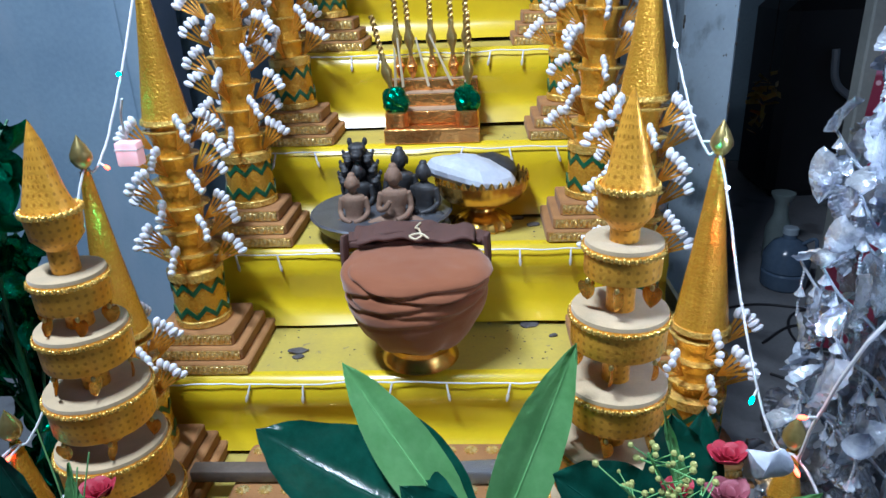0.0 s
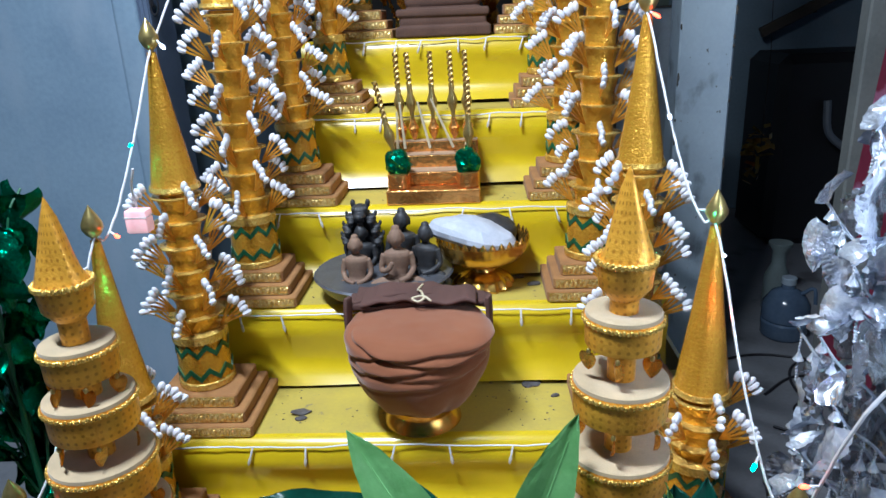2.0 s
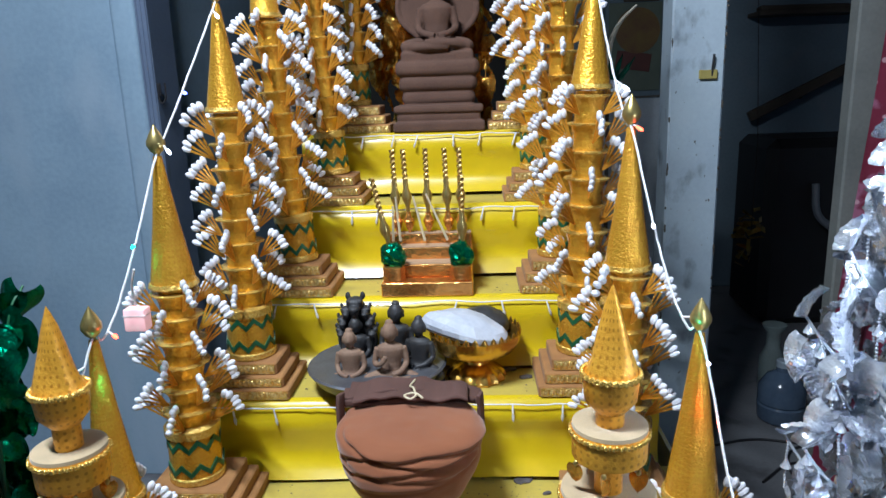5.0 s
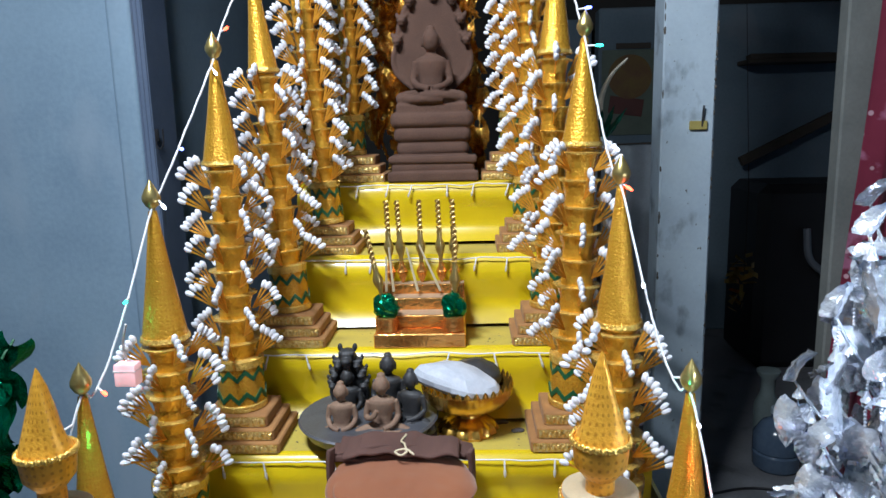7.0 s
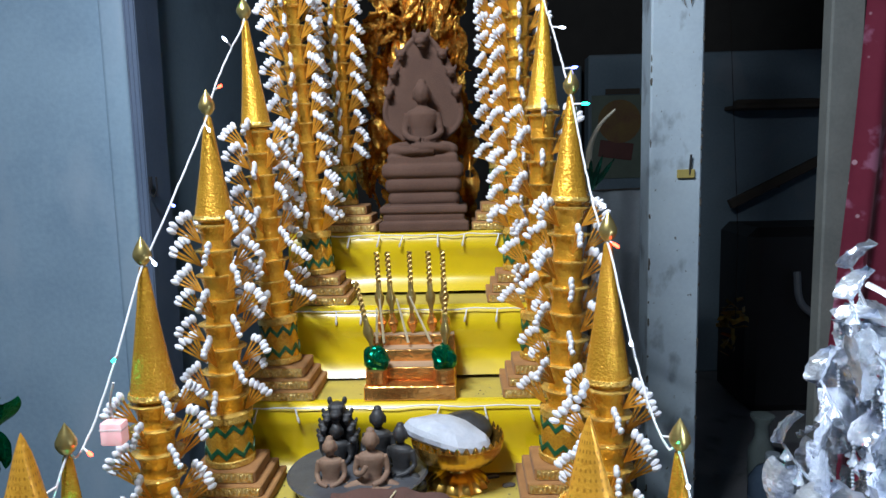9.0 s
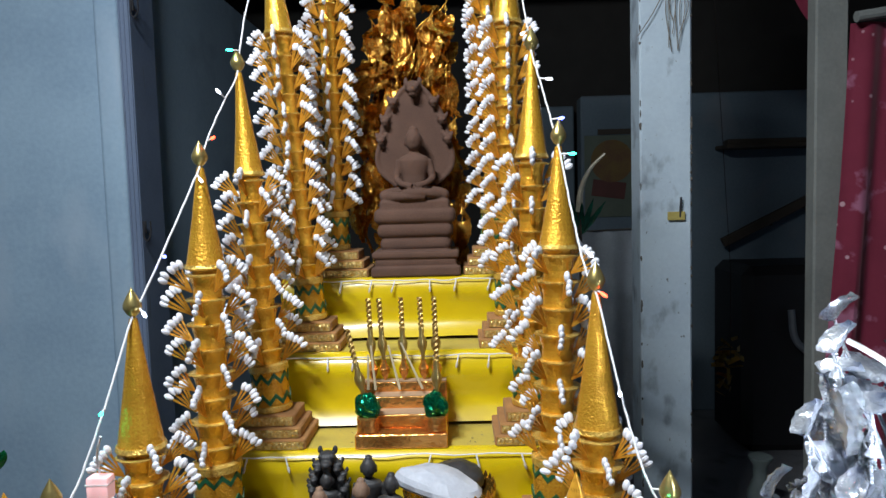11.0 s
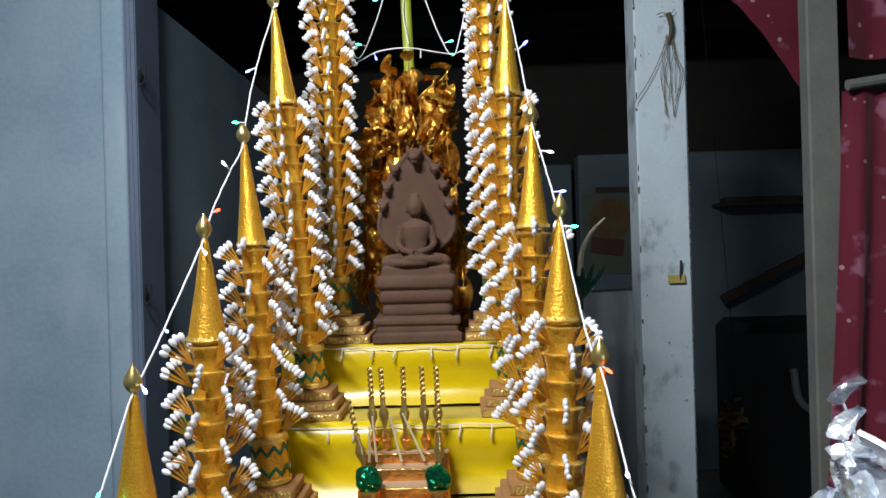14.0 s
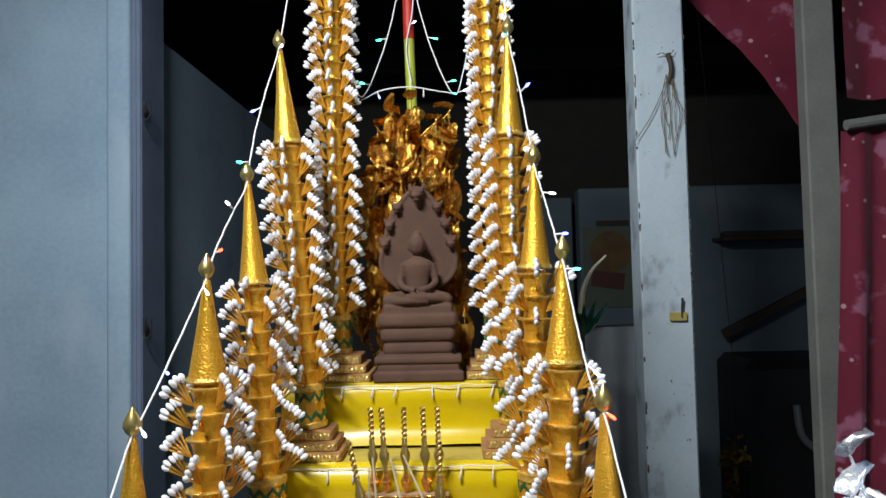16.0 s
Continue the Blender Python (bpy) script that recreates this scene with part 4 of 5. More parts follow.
PROFILE = [(0.046, 0.034), (0.070, 0.042), (0.095, 0.062), (0.112, 0.088), (0.121, 0.112), (0.1245, 0.136), (0.125, 0.160), (0.1245, 0.174), (0.122, 0.184), (0.116, 0.191), (0.104, 0.196), (0.07, 0.200), (0.03, 0.202), (0.0, 0.202)]
line = glide([(r, 0, z) for r, z in PROFILE], 9)
bm = lathe([(max(p.x, 0.0), p.z) for p in line], 110, wave=robe_wave)
for v in bm.verts:
    a = math.atan2(v.co.y, v.co.x) + math.pi / 2
    a = (a + math.pi) % (2 * math.pi) - math.pi
    out = Vector((v.co.x, v.co.y, 0)).normalized()
    front = max(0.0, 1 - (abs(a) / 2.3) ** 2)
    if 0.05 < v.co.z < 0.204:
        # overlapping layers of cloth, each ending in a drooping hem, and the creases between them
        for c, slope, curve, deep in ((0.178, 0.010, -0.020, 0.0055), (0.166, -0.016, 0.014, 0.0065), (0.150, 0.014, 0.004, 0.0050), (0.139, -0.004, 0.016, 0.0035), (0.122, 0.012, 0.010, 0.0025)):
            zc = c + slope * a + curve * a * a * 0.5 + 0.005 * noise.noise((a * 2.2, c * 90, 0.4))
            f = (v.co.z - zc) / 0.0024
            lip = 1 / (1 + math.exp(-max(-30.0, min(30.0, f * 1.6))))
            v.co += out * front * deep * lip * math.exp(-max(0.0, v.co.z - zc) / 0.012)
            v.co -= out * front * 0.7 * deep * math.exp(-((f + 2.2) / 1.5) ** 2)
    if v.co.z < 0.125:
        v.co += out * 0.0034 * math.sin(9 * a + 4 * noise.noise((a, 0, 1))) * (0.125 - v.co.z) / 0.06
    corner = math.exp(-((v.co.z - 0.180) / 0.016) ** 2)
    v.co += out * corner * 0.010 * (math.exp(-((a - 1.15) / 0.35) ** 2) + 0.8 * math.exp(-((a + 1.15) / 0.35) ** 2))
    v.co += 0.0016 * noise.noise_vector(v.co * 38)
    v.co.x, v.co.y = v.co.x * 0.955, v.co.y * 0.955
part("robe_wrap", bm, ROBE, bowl, smooth=70)
for q in (-1, 1):
    bm = bmesh.new()
    own = box(-0.010, -0.004, 0.0, 0.010, 0.004, 0.075, 0.003, None, 2)
    bmesh.ops.subdivide_edges(own, edges=[e for e in own.edges if abs(e.verts[0].co.z - e.verts[1].co.z) > 0.04], cuts=8)
    for v in own.verts:
        v.co.x += 0.006 * math.sin(v.co.z * 30) * q
    join(bm, own, pose(q * 0.121, 0.018, 0.150, 0, -q * 6, 70))
    part("strap", bm, STRAP, bowl, "dark brown shoulder strap")
bm = bmesh.new()
for i, (z, w, y, t, tilt) in enumerate(((0.2055, 0.124, 0.055, 0.012, 1), (0.2135, 0.112, 0.066, 0.009, 3), (0.2175, 0.100, 0.046, 0.007, -2))):
    own = box(-w, -0.026 - 0.006 * i, -t / 2, w, 0.030, t / 2, 0.0032, None, 3)
    bmesh.ops.subdivide_edges(own, edges=[e for e in own.edges if abs(e.verts[0].co.x - e.verts[1].co.x) > 0.1], cuts=24)
    for v in own.verts:
        v.co.z += 0.003 * math.sin(v.co.x * 31 + i * 2) - 0.007 * (v.co.x / w) ** 4 - 0.004 * math.exp(-(v.co.x / 0.018) ** 2)
        v.co.y += 0.007 * math.sin(v.co.x * 19 + i) + 0.004 * noise.noise((v.co.x * 30, i, 0))
        v.co.z += 0.008 * noise.noise((v.co.x * 30, v.co.y * 50, i * 3.0))
    join(bm, own, pose(0, y, z, 0, tilt, 0))
part("folded_sash", bm, STRAP, bowl, "dark brown folded sash")
bm = tube(glide([(0.012, 0.008, 0.225), (0.006, 0.03, 0.229), (-0.002, 0.055, 0.222), (0.004, 0.085, 0.220)]), 0.002, 6)
tube(glide([(0.012, 0.008, 0.225), (0.002, 0.002, 0.222), (-0.008, 0.010, 0.225), (0.010, 0.014, 0.227), (0.024, 0.004, 0.222)]), 0.002, 6, bm)
part("cord_tie", bm, IVORY, bowl, "knotted cream cord")

# ---- candle and incense stand ----
stand = thing("candle_stand", pose(-0.095, 1.385, TOP[4]), "stepped copper-foil stand for candles and incense", "candle stand")
part("base", box(-0.097, -0.012, 0, 0.097, 0.135, 0.030, 0.002), COPPER, stand)
for x0, x1, y, z, t in ((-0.062, 0.062, 0.035, 0.030, 0.028), (-0.066, 0.066, 0.075, 0.030, 0.056), (-0.095, 0.095, 0.108, 0.030, 0.080)):
    part("step", box(x0, y, z, x1, 0.134, z + t, 0.002), COPPER, stand)
    part("step_top", box(x0 + 0.001, y + 0.001, z + t, x1 - 0.001, 0.133, z + t + 0.002), material("dusty_copper", (0.45, 0.30, 0.19), 0.8), stand, "dusty brown top")
for q in (-1, 1):
    part("side_panel", box(q * 0.094 - 0.003, 0.04, 0.030, q * 0.094 + 0.003, 0.106, 0.085, 0.001), COPPER, stand)
    pot = part("cup", lathe([(0.022, 0.030), (0.024, 0.032), (0.0235, 0.060), (0.020, 0.062)], 20), COPPER, stand, m=pose(q * 0.072, 0.018, 0))
    bm = ball((0, 0, 0), (0.027, 0.023, 0.028), None, 16, 11)
    for v in bm.verts:
        v.co *= 1 + 0.34 * noise.noise(v.co * 70 + Vector((q, 0, 0)))
    part("foil_ball", bm, GREENFOIL, stand, "crumpled green foil ball", m=pose(q * 0.072, 0.018, 0.084), smooth=0)


def twist(h, r):
    """A twisted thin candle."""
    bm = bmesh.new()
    n = int(h / 0.003)
    rings = []
    for i in range(n + 1):
        a = i * 0.55
        rings.append([bm.verts.new((r * (1.0 if j % 2 else 0.62) * math.cos(a + j * math.pi / 3), r * (1.0 if j % 2 else 0.62) * math.sin(a + j * math.pi / 3), h * i / n)) for j in range(6)])
    for a, b in zip(rings, rings[1:]):
        for j in range(6):
            bm.faces.new((a[j], a[(j + 1) % 6], b[(j + 1) % 6], b[j]))
    bm.faces.new(rings[-1])
    return bm


SPIRAL = mesh_of(twist(0.092, 0.0065), material("gilt_wax", (0.62, 0.44, 0.16), 0.3, 0.6, (0.36, 0.22, 0.06), 90, 300, 0.6, 0.002), 30)
CANDLE_BULB = mesh_of(lathe([(0.004, 0), (0.005, 0.015), (0.0105, 0.030), (0.0115, 0.040), (0.006, 0.055), (0.0055, 0.075)], 14), FINIAL, 50)
ROOTBULB = mesh_of(lathe([(0.002, 0), (0.009, 0.014), (0.0125, 0.026), (0.006, 0.040), (0.004, 0.05)], 6), COPPER, 20)
for x, y, z, s, tilt in ((-0.070, 0.118, 0.112, 1, -2), (-0.043, 0.118, 0.112, 1, -3), (0.0, 0.118, 0.112, 1, -1), (0.045, 0.118, 0.112, 1, -2), (0.074, 0.118, 0.112, 1, -1), (-0.082, 0.022, 0.115, 0.9, -12), (0.076, 0.022, 0.115, 0.9, 0)):
    c = thing("twisted_candle", pose(-0.095 + x, 1.385 + y, TOP[4] + z, 0, tilt, 0), "slender gilt twisted candle with a bulbous base", "candle", "candles on the stand")
    if s == 1:
        put("foot_bulb", ROOTBULB, c, pose(0, 0, 0), "copper foil bulb")
        put("socket", CANDLE_BULB, c, pose(0, 0, 0.045))
        put("shaft", SPIRAL, c, pose(0, 0, 0.095, 0, 0, x * 900))
    else:
        put("socket", CANDLE_BULB, c, pose(0, 0, -0.012))
        put("shaft", SPIRAL, c, pose(0, 0, 0.045, 0, 0, x * 900))
for x0, x1, h in ((-0.062, -0.068, 0.10), (-0.008, -0.030, 0.10), (0.042, -0.002, 0.105), (0.07, 0.074, 0.09), (-0.078, -0.075, 0.08)):
    solid("incense_stick", tube([(-0.095 + x0, 1.47, TOP[4] + 0.10), (-0.095 + x1, 1.462, TOP[4] + 0.10 + h)], 0.0032, 6, None, 0.7), IVORY, "thick ivory incense stick leaning on the stand", "incense", group="incense sticks")


# ---- foil trees ----
def foil_tree(name, label, x, y, z0, z1, spread, depth, count, size, mats, seed, stem, arms, chains=True, x_lo=-1.0, x_hi=1.0):
    rng = random.Random(seed)
    ob = thing(name, pose(x, y, z0), label, "foil tree")
    h = z1 - z0
    part("trunk", tube([(0, 0, 0), (0, 0, h * 0.5), (0, 0, h * 0.92)], 0.008, 8, None, 0.5), stem, ob)
    kinds = [[mesh_of(heart(size * k, c, s), mat, 40) for k, c, s in ((1.0, 0.5, seed), (0.8, -0.5, seed + 3), (1.15, 0.9, seed + 6), (0.65, 0.3, seed + 9))] for mat in mats]
    bead = bmesh.new()
    for i in range(8):
        ball((0, 0, -0.005 * i), 0.0022, bead, 5, 3)
    bead = mesh_of(bead, mats[0], 60)
    ends = []
    for i in range(arms):
        u, w = rng.uniform(x_lo, x_hi), rng.uniform(-1, 1)
        zz = h * (0.15 + 0.85 * (i + 0.5) / arms)
        k = 1.0 - 0.45 * max(0, (zz / h - 0.55)) / 0.45
        end = Vector((u * spread * k, w * depth * k, min(h, zz + 0.02)))
        start = Vector((0, 0, max(0.0, zz - h * 0.22)))
        mid = start.lerp(end, 0.6) + Vector((0, 0, 0.05 * h))
        line = glide([start, mid, end])
        part("branch", tube(line, 0.0022, 5), stem, ob)
        ends.append(line)
    for i in range(count):
        line = rng.choice(ends)
        p = line[rng.randrange(len(line) // 3, len(line))]
        mat = kinds[rng.randrange(len(mats))]
        drop = rng.choice((0.0, 0.0, 0.0, 0.02, 0.02, 0.042)) if chains else 0.0
        q = p + Vector((rng.uniform(-0.02, 0.02), rng.uniform(-0.02, 0.02), -drop))
        if drop > 0.03:
            put("bead_chain", bead, ob, pose(q.x, q.y, q.z + 0.04))
        put("foil_leaf", rng.choice(mat), ob, pose(q.x, q.y, q.z, rng.uniform(-35, 35), rng.uniform(-40, 40), rng.uniform(-180, 180)))
    return ob


foil_tree("green_foil_tree", "dark green metallic foil tree with crinkled leaves", -0.735, 0.92, 0.0, 1.15, 0.13, 0.15, 330, 0.055, [GREENFOIL], 8, RIBBON, 40, False)


def pendant_tree(name, label, x, y, z0, z1, spread, depth, arms, size, mats, seed, stem, low=0.25, taper=0.7, start=0.0):
    """A tree of arched wires: a curled leaf at each tip, ribbed leaves hanging on bead chains with small bells."""
    rng = random.Random(seed)
    ob = thing(name, pose(x, y, z0), label, "foil tree")
    h = z1 - z0
    part("trunk", tube([(0, 0, 0), (0, 0, h * 0.5), (0, 0, h * 0.9)], 0.008, 8, None, 0.5), stem, ob)
    hang = [[mesh_of(heart(size * k, c, q, 14, 0.07, 1.3), mat, 25) for k, c, q in ((1.0, 0.35, seed), (0.85, -0.3, seed + 3), (1.15, 0.55, seed + 6))] for mat in mats]
    cups = [mesh_of(heart(size * 0.75, 0.9, seed + q, 10, 0.05, 1.2), mats[q % len(mats)], 40) for q in range(3)]
    bell = mesh_of(lathe([(0.0075, 0.0), (0.0055, 0.004), (0.002, 0.011), (0.0012, 0.014)], 8), mats[0], 30)
    chains = {}
    for n in (5, 8, 12, 16):
        bm = bmesh.new()
        for q in range(n):
            ball((0.0006 * math.sin(q), 0, -0.0046 * (q + 0.5)), 0.0022, bm, 6, 4)
        tube([(0, 0, 0), (0, 0, -0.0046 * n)], 0.0006, 4, bm)
        chains[n] = mesh_of(bm, mats[0], 60)
    for i in range(arms):
        f = (i + 0.5) / arms
        zz = h * (low + (1 - low) * f)
        a = start + i * 2.4 + rng.uniform(-0.3, 0.3)
        k = (1.0 - taper * max(0.0, f - 0.5) / 0.5) * rng.uniform(0.75, 1.05)
        end = Vector((math.cos(a) * spread * k, math.sin(a) * depth * k, zz))
        root = Vector((0, 0, max(0.0, zz - h * 0.10 - 0.02)))
        line = glide([root, root.lerp(end, 0.45) + Vector((0, 0, 0.012)), root.lerp(end, 0.8) + Vector((0, 0, 0.004)), end + Vector((0, 0, 0.012))], 5)
        arm = part("branch", tube(line, 0.0026, 6, None, 0.7), stem, ob, "arched plastic-coated wire")
        turn = math.degrees(a)
        put("tip_leaf", cups[i % 3], arm, Matrix.Translation(line[-1]) @ pose(0, 0, 0, 0, 0, turn + 90) @ pose(0, 0, 0, rng.uniform(105, 165), rng.uniform(-25, 25), 0))
        for share in (0.97, 0.74, 0.52, 0.34):
            p = line[int(share * (len(line) - 1))]
            n = rng.choice((5, 8, 8, 12, 16))
            put("bead_chain", chains[n], arm, pose(p.x, p.y, p.z))
            put("bell", bell, arm, pose(p.x, p.y, p.z - 0.0046 * n * 0.55))
            put("foil_leaf", rng.choice(rng.choice(hang)), arm, pose(p.x, p.y, p.z - 0.0046 * n + 0.001, rng.uniform(-22, 22), rng.uniform(-22, 22), rng.uniform(-180, 180)))
        if rng.random() < 0.75:
            p = line[int(0.6 * (len(line) - 1))]
            put("foil_leaf", rng.choice(rng.choice(hang)), arm, pose(p.x, p.y, p.z + 0.004, rng.uniform(-70, 70), rng.uniform(-50, 50), rng.uniform(-180, 180)))
    return ob


pendant_tree("silver_foil_tree", "silver foil tree hung with ribbed leaves on bead chains", 0.542, 0.765, 0.0, 1.325, 0.185, 0.15, 84, 0.047, [PEARL, SILVER, PEARL, CLEAR], 5, PEARL, taper=0.5)
pendant_tree("gold_foil_tree", "gold foil tree hung with heart leaves behind the statue", -0.095, 1.945, TOP[6], 2.05, 0.165, 0.055, 58, 0.056, [GOLDLEAF], 11, GOLDLEAF, 0.15, 0.35)

pole = thing("bamboo_pole", pose(-0.095, 2.03, TOP[6]), "slim yellow-green bamboo pole with a red painted top", "pole")
part("cane", tube([(0, 0, 0.0), (0, 0, 0.75), (-0.006, 0, 0.985)], 0.016, 12), BAMBOO, pole)
part("red_end", tube([(-0.006, 0, 0.985), (-0.012, 0, 1.45)], 0.0165, 12), REDPAINT, pole, "red painted end")
part("node", lathe([(0.016, 0.755), (0.0185, 0.76), (0.0185, 0.766), (0.016, 0.77)], 14), BOARD, pole, "dark bamboo node")

# ---- light strings ----
rng = random.Random(77)
LEDBODY = mesh_of(lathe([(0.0014, 0), (0.0018, 0.004), (0.0019, 0.013), (0.0014, 0.018)], 8), CABLE, 50)
LEDTIP = {k: mesh_of(lathe([(0.0016, 0), (0.0030, 0.005), (0.0027, 0.012), (0.0004, 0.016)], 8), m, 50) for k, m in LEDS.items()}


def light_string(points, label, lights, radius=0.0024, n=8):
    """A white twisted cable through points; lights: (share of the way, colour, direction)."""
    ob = thing("light_string", pose(0, 0, 0), label, "light string", "light strings on the altar")
    line = glide(points, n)
    line = [p + 0.0012 * noise.noise_vector(p * 60) for p in line]
    part("cable", tube(line, radius, 6), CABLE, ob)
    for share, colour, way in lights:
        p = line[min(len(line) - 1, int(share * (len(line) - 1)))]
        q = Vector(way).to_track_quat("Z", "Y").to_matrix().to_4x4()
        led = put("led_holder", LEDBODY, ob, Matrix.Translation(p) @ q)
        put("led", LEDTIP[colour], led, pose(0, 0, 0.017), "lit coloured LED" if colour != "off" else "unlit LED")
    return ob


for k in range(1, 7):
    x0, x1 = (LEFT_END[k] + 0.03, RIGHT_END[k] - 0.02)
    pts = [(x0 + (x1 - x0) * i / 16, EDGE[k] - 0.005 + 0.002 * rng.uniform(-1, 1), TOP[k] - 0.006 + 0.0025 * rng.uniform(-1, 1)) for i in range(17)]
    light_string(pts, "white cable with small LEDs along a tread edge", [((i + 0.5 + rng.uniform(-0.25, 0.25)) / 8, "off", (rng.uniform(-0.35, 0.35), -0.35, -1)) for i in range(8)], 0.0015, 4)


def ties(side):
    out = []
    for x, y, k, half, r, cone_z, cone_r, tie_z, lean, rows in COLUMNS:
        if (x < 0) == (side < 0):
            h = TOP[k] + 0.068
            out.append(Vector((x + math.sin(lean) * (tie_z - h), y - 0.009, h + (tie_z - h) * math.cos(lean) - 0.004)))
    return out


for side in (-1, 1):
    t = ties(side)
    pts = [t[0] + Vector((side * 0.07, -0.05, -0.16)), t[0] + Vector((side * 0.02, -0.02, -0.03))]
    slack = (0.33, 0.34 if side < 0 else 0.30, 0.16 if side < 0 else 0.26, 0.12, 0.08, 0.04)
    for k, (a, b) in enumerate(zip(t, t[1:])):
        pts.append(a)
        for f in (0.25, 0.5, 0.75):
            p = a.lerp(b, f) + Vector((0, -0.046 * math.sin(math.pi * f), 0))
            p.z -= (b.z - a.z) * slack[k] * math.sin(math.pi * f)
            pts.append(p)
    pts.append(t[-1])
    cols = ["cyan", "red", "cyan", "white", "red", "cyan", "white", "blue", "white", "red", "white", "cyan", "blue", "white", "white", "blue"]
    light_string(pts, "white light string running from finial to finial", [((i + 0.6) / 16, cols[(i + (3 if side > 0 else 0)) % 16], (rng.uniform(-0.6, 0.9), -0.6, rng.uniform(-0.6, 0.4))) for i in range(16)], 0.0018, 8)
light_string([(0.387, 0.708, 0.716), (0.384, 0.68, 0.80), (0.398, 0.63, 0.94), (0.45, 0.60, 1.03), (0.52, 0.60, 1.10)], "white light string draped over the silver tree", [(0.25, "red", (-1, -0.4, 0.3)), (0.62, "blue", (0.6, -0.6, -0.2)), (0.8, "blue", (-0.5, -0.7, 0.2))], 0.0024)
light_string([(0.60, 0.66, 1.12), (0.55, 0.64, 1.20), (0.50, 0.64, 1.26), (0.46, 0.66, 1.305), (0.42, 0.66, 1.33)], "white light string on the silver tree's crown", [(0.15, "blue", (-0.5, -0.7, -0.4)), (0.45, "white", (0.3, -0.7, 0.6)), (0.75, "red", (0.5, -0.3, 0.9))], 0.003)
for side in (-1, 1):
    light_string([(-0.105, 2.005, 2.55), (-0.10 + side * 0.05, 1.93, 2.27), (-0.10 + side * 0.125, 1.92, 2.075), (-0.10 + side * 0.16, 1.93, 2.14), (-0.10 + side * 0.19, 1.9, 2.3)], "white light string fanning from the bamboo pole", [(0.3, "cyan", (side, -0.3, -0.3)), (0.45, "cyan", (side, -0.5, 0.1)), (0.6, "white", (side, -0.4, 0.2)), (0.8, "blue", (0.2, -0.6, -0.5))], 0.0019)
light_string([(-0.235, 1.92, 2.06), (-0.17, 1.91, 2.085), (-0.09, 1.905, 2.09), (0.0, 1.91, 2.075), (0.04, 1.92, 2.07)], "white light string tied across the gold tree", [(0.2, "blue", (0.3, -0.6, -0.8)), (0.6, "off", (0, -0.5, -1)), (0.9, "cyan", (0.3, -0.6, -0.2))], 0.0019)
light_string([(-0.096, 2.005, 2.56), (-0.085, 2.005, 2.38), (-0.108, 2.005, 2.24), (-0.095, 2.0, 2.13)], "loose white light string along the bamboo pole", [(0.5, "white", (0.5, -0.6, 0.1))], 0.0019)

lantern = thing("light_box", pose(-0.520, 0.985, 1.060), "small pink translucent plastic light control box", "light box")
part("shell", box(-0.017, -0.012, -0.020, 0.017, 0.012, 0.016, 0.003, None, 2), PINK, lantern)
part("seam", box(-0.0175, -0.0125, 0.004, 0.0175, 0.0125, 0.006), CABLE, lantern)
part("lead", tube(glide([(0, 0, 0.02), (0.0, -0.005, 0.05), (0.01, -0.01, 0.08)]), 0.002, 6), CABLE, lantern)


# ---- foliage and cushions at the foot of the altar ----
def blade(length, width, bend, mat, parent, m, name="leaf", label="", fold=0.25):
    bm = bmesh.new()
    n, rows = 16, []
    for i in range(n + 1):
        v = i / n
        w = width * (math.sin(math.pi * min(1.0, 0.06 + 0.94 * v)) ** 0.75) * (1 - 0.25 * v)
        a = bend * v
        c = Vector((0, -length * (math.sin(a) / bend if bend else 0) * 0.0 + length * (1 - math.cos(a)) / max(bend, 1e-3) * -1, length * math.sin(a) / max(bend, 1e-3)))
        row = []
        for j in range(-4, 5):
            u = j / 4
            row.append(bm.verts.new(c + Vector((u * w * 0.5, -abs(u) * w * fold + 0.003 * math.sin(v * 22 + u * 5) * abs(u), 0.002 * math.sin(v * 40) * abs(u)))))
        rows.append(row)
    for a, b in zip(rows, rows[1:]):
        for j in range(8):
            bm.faces.new((a[j], a[j + 1], b[j + 1], b[j]))
    bmesh.ops.solidify(bm, geom=bm.faces[:], thickness=0.0012)
    ob = part(name, bm, mat, parent, label, m, 60)
    part("midrib", tube([(0, -length * (1 - math.cos(bend * q / 8)) / max(bend, 1e-3) - 0.001, length * math.sin(bend * q / 8) / max(bend, 1e-3)) for q in range(8)], 0.0014, 5, None, 0.4), mat, ob)
    return ob


def aim(base, tip, face):
    """A pose at base whose z axis points to tip and whose -y side looks to face."""
    z = (Vector(tip) - Vector(base)).normalized()
    y = -(Vector(face) - z * Vector(face).dot(z)).normalized()
    x = y.cross(z)
    return Matrix((x, y, z)).transposed().to_4x4()


def leaf(parent, base, tip, width, bend, mat, face=(0, -0.75, 0.65), label=""):
    origin = parent.matrix_basis.translation
    length = (Vector(tip) - Vector(base)).length * (1 + bend * bend / 24)
    m = Matrix.Translation(Vector(base) - origin) @ aim(base, tip, face) @ Matrix.Rotation(-bend / 2, 4, "X")
    return blade(length, width, bend, mat, parent, m, label=label)


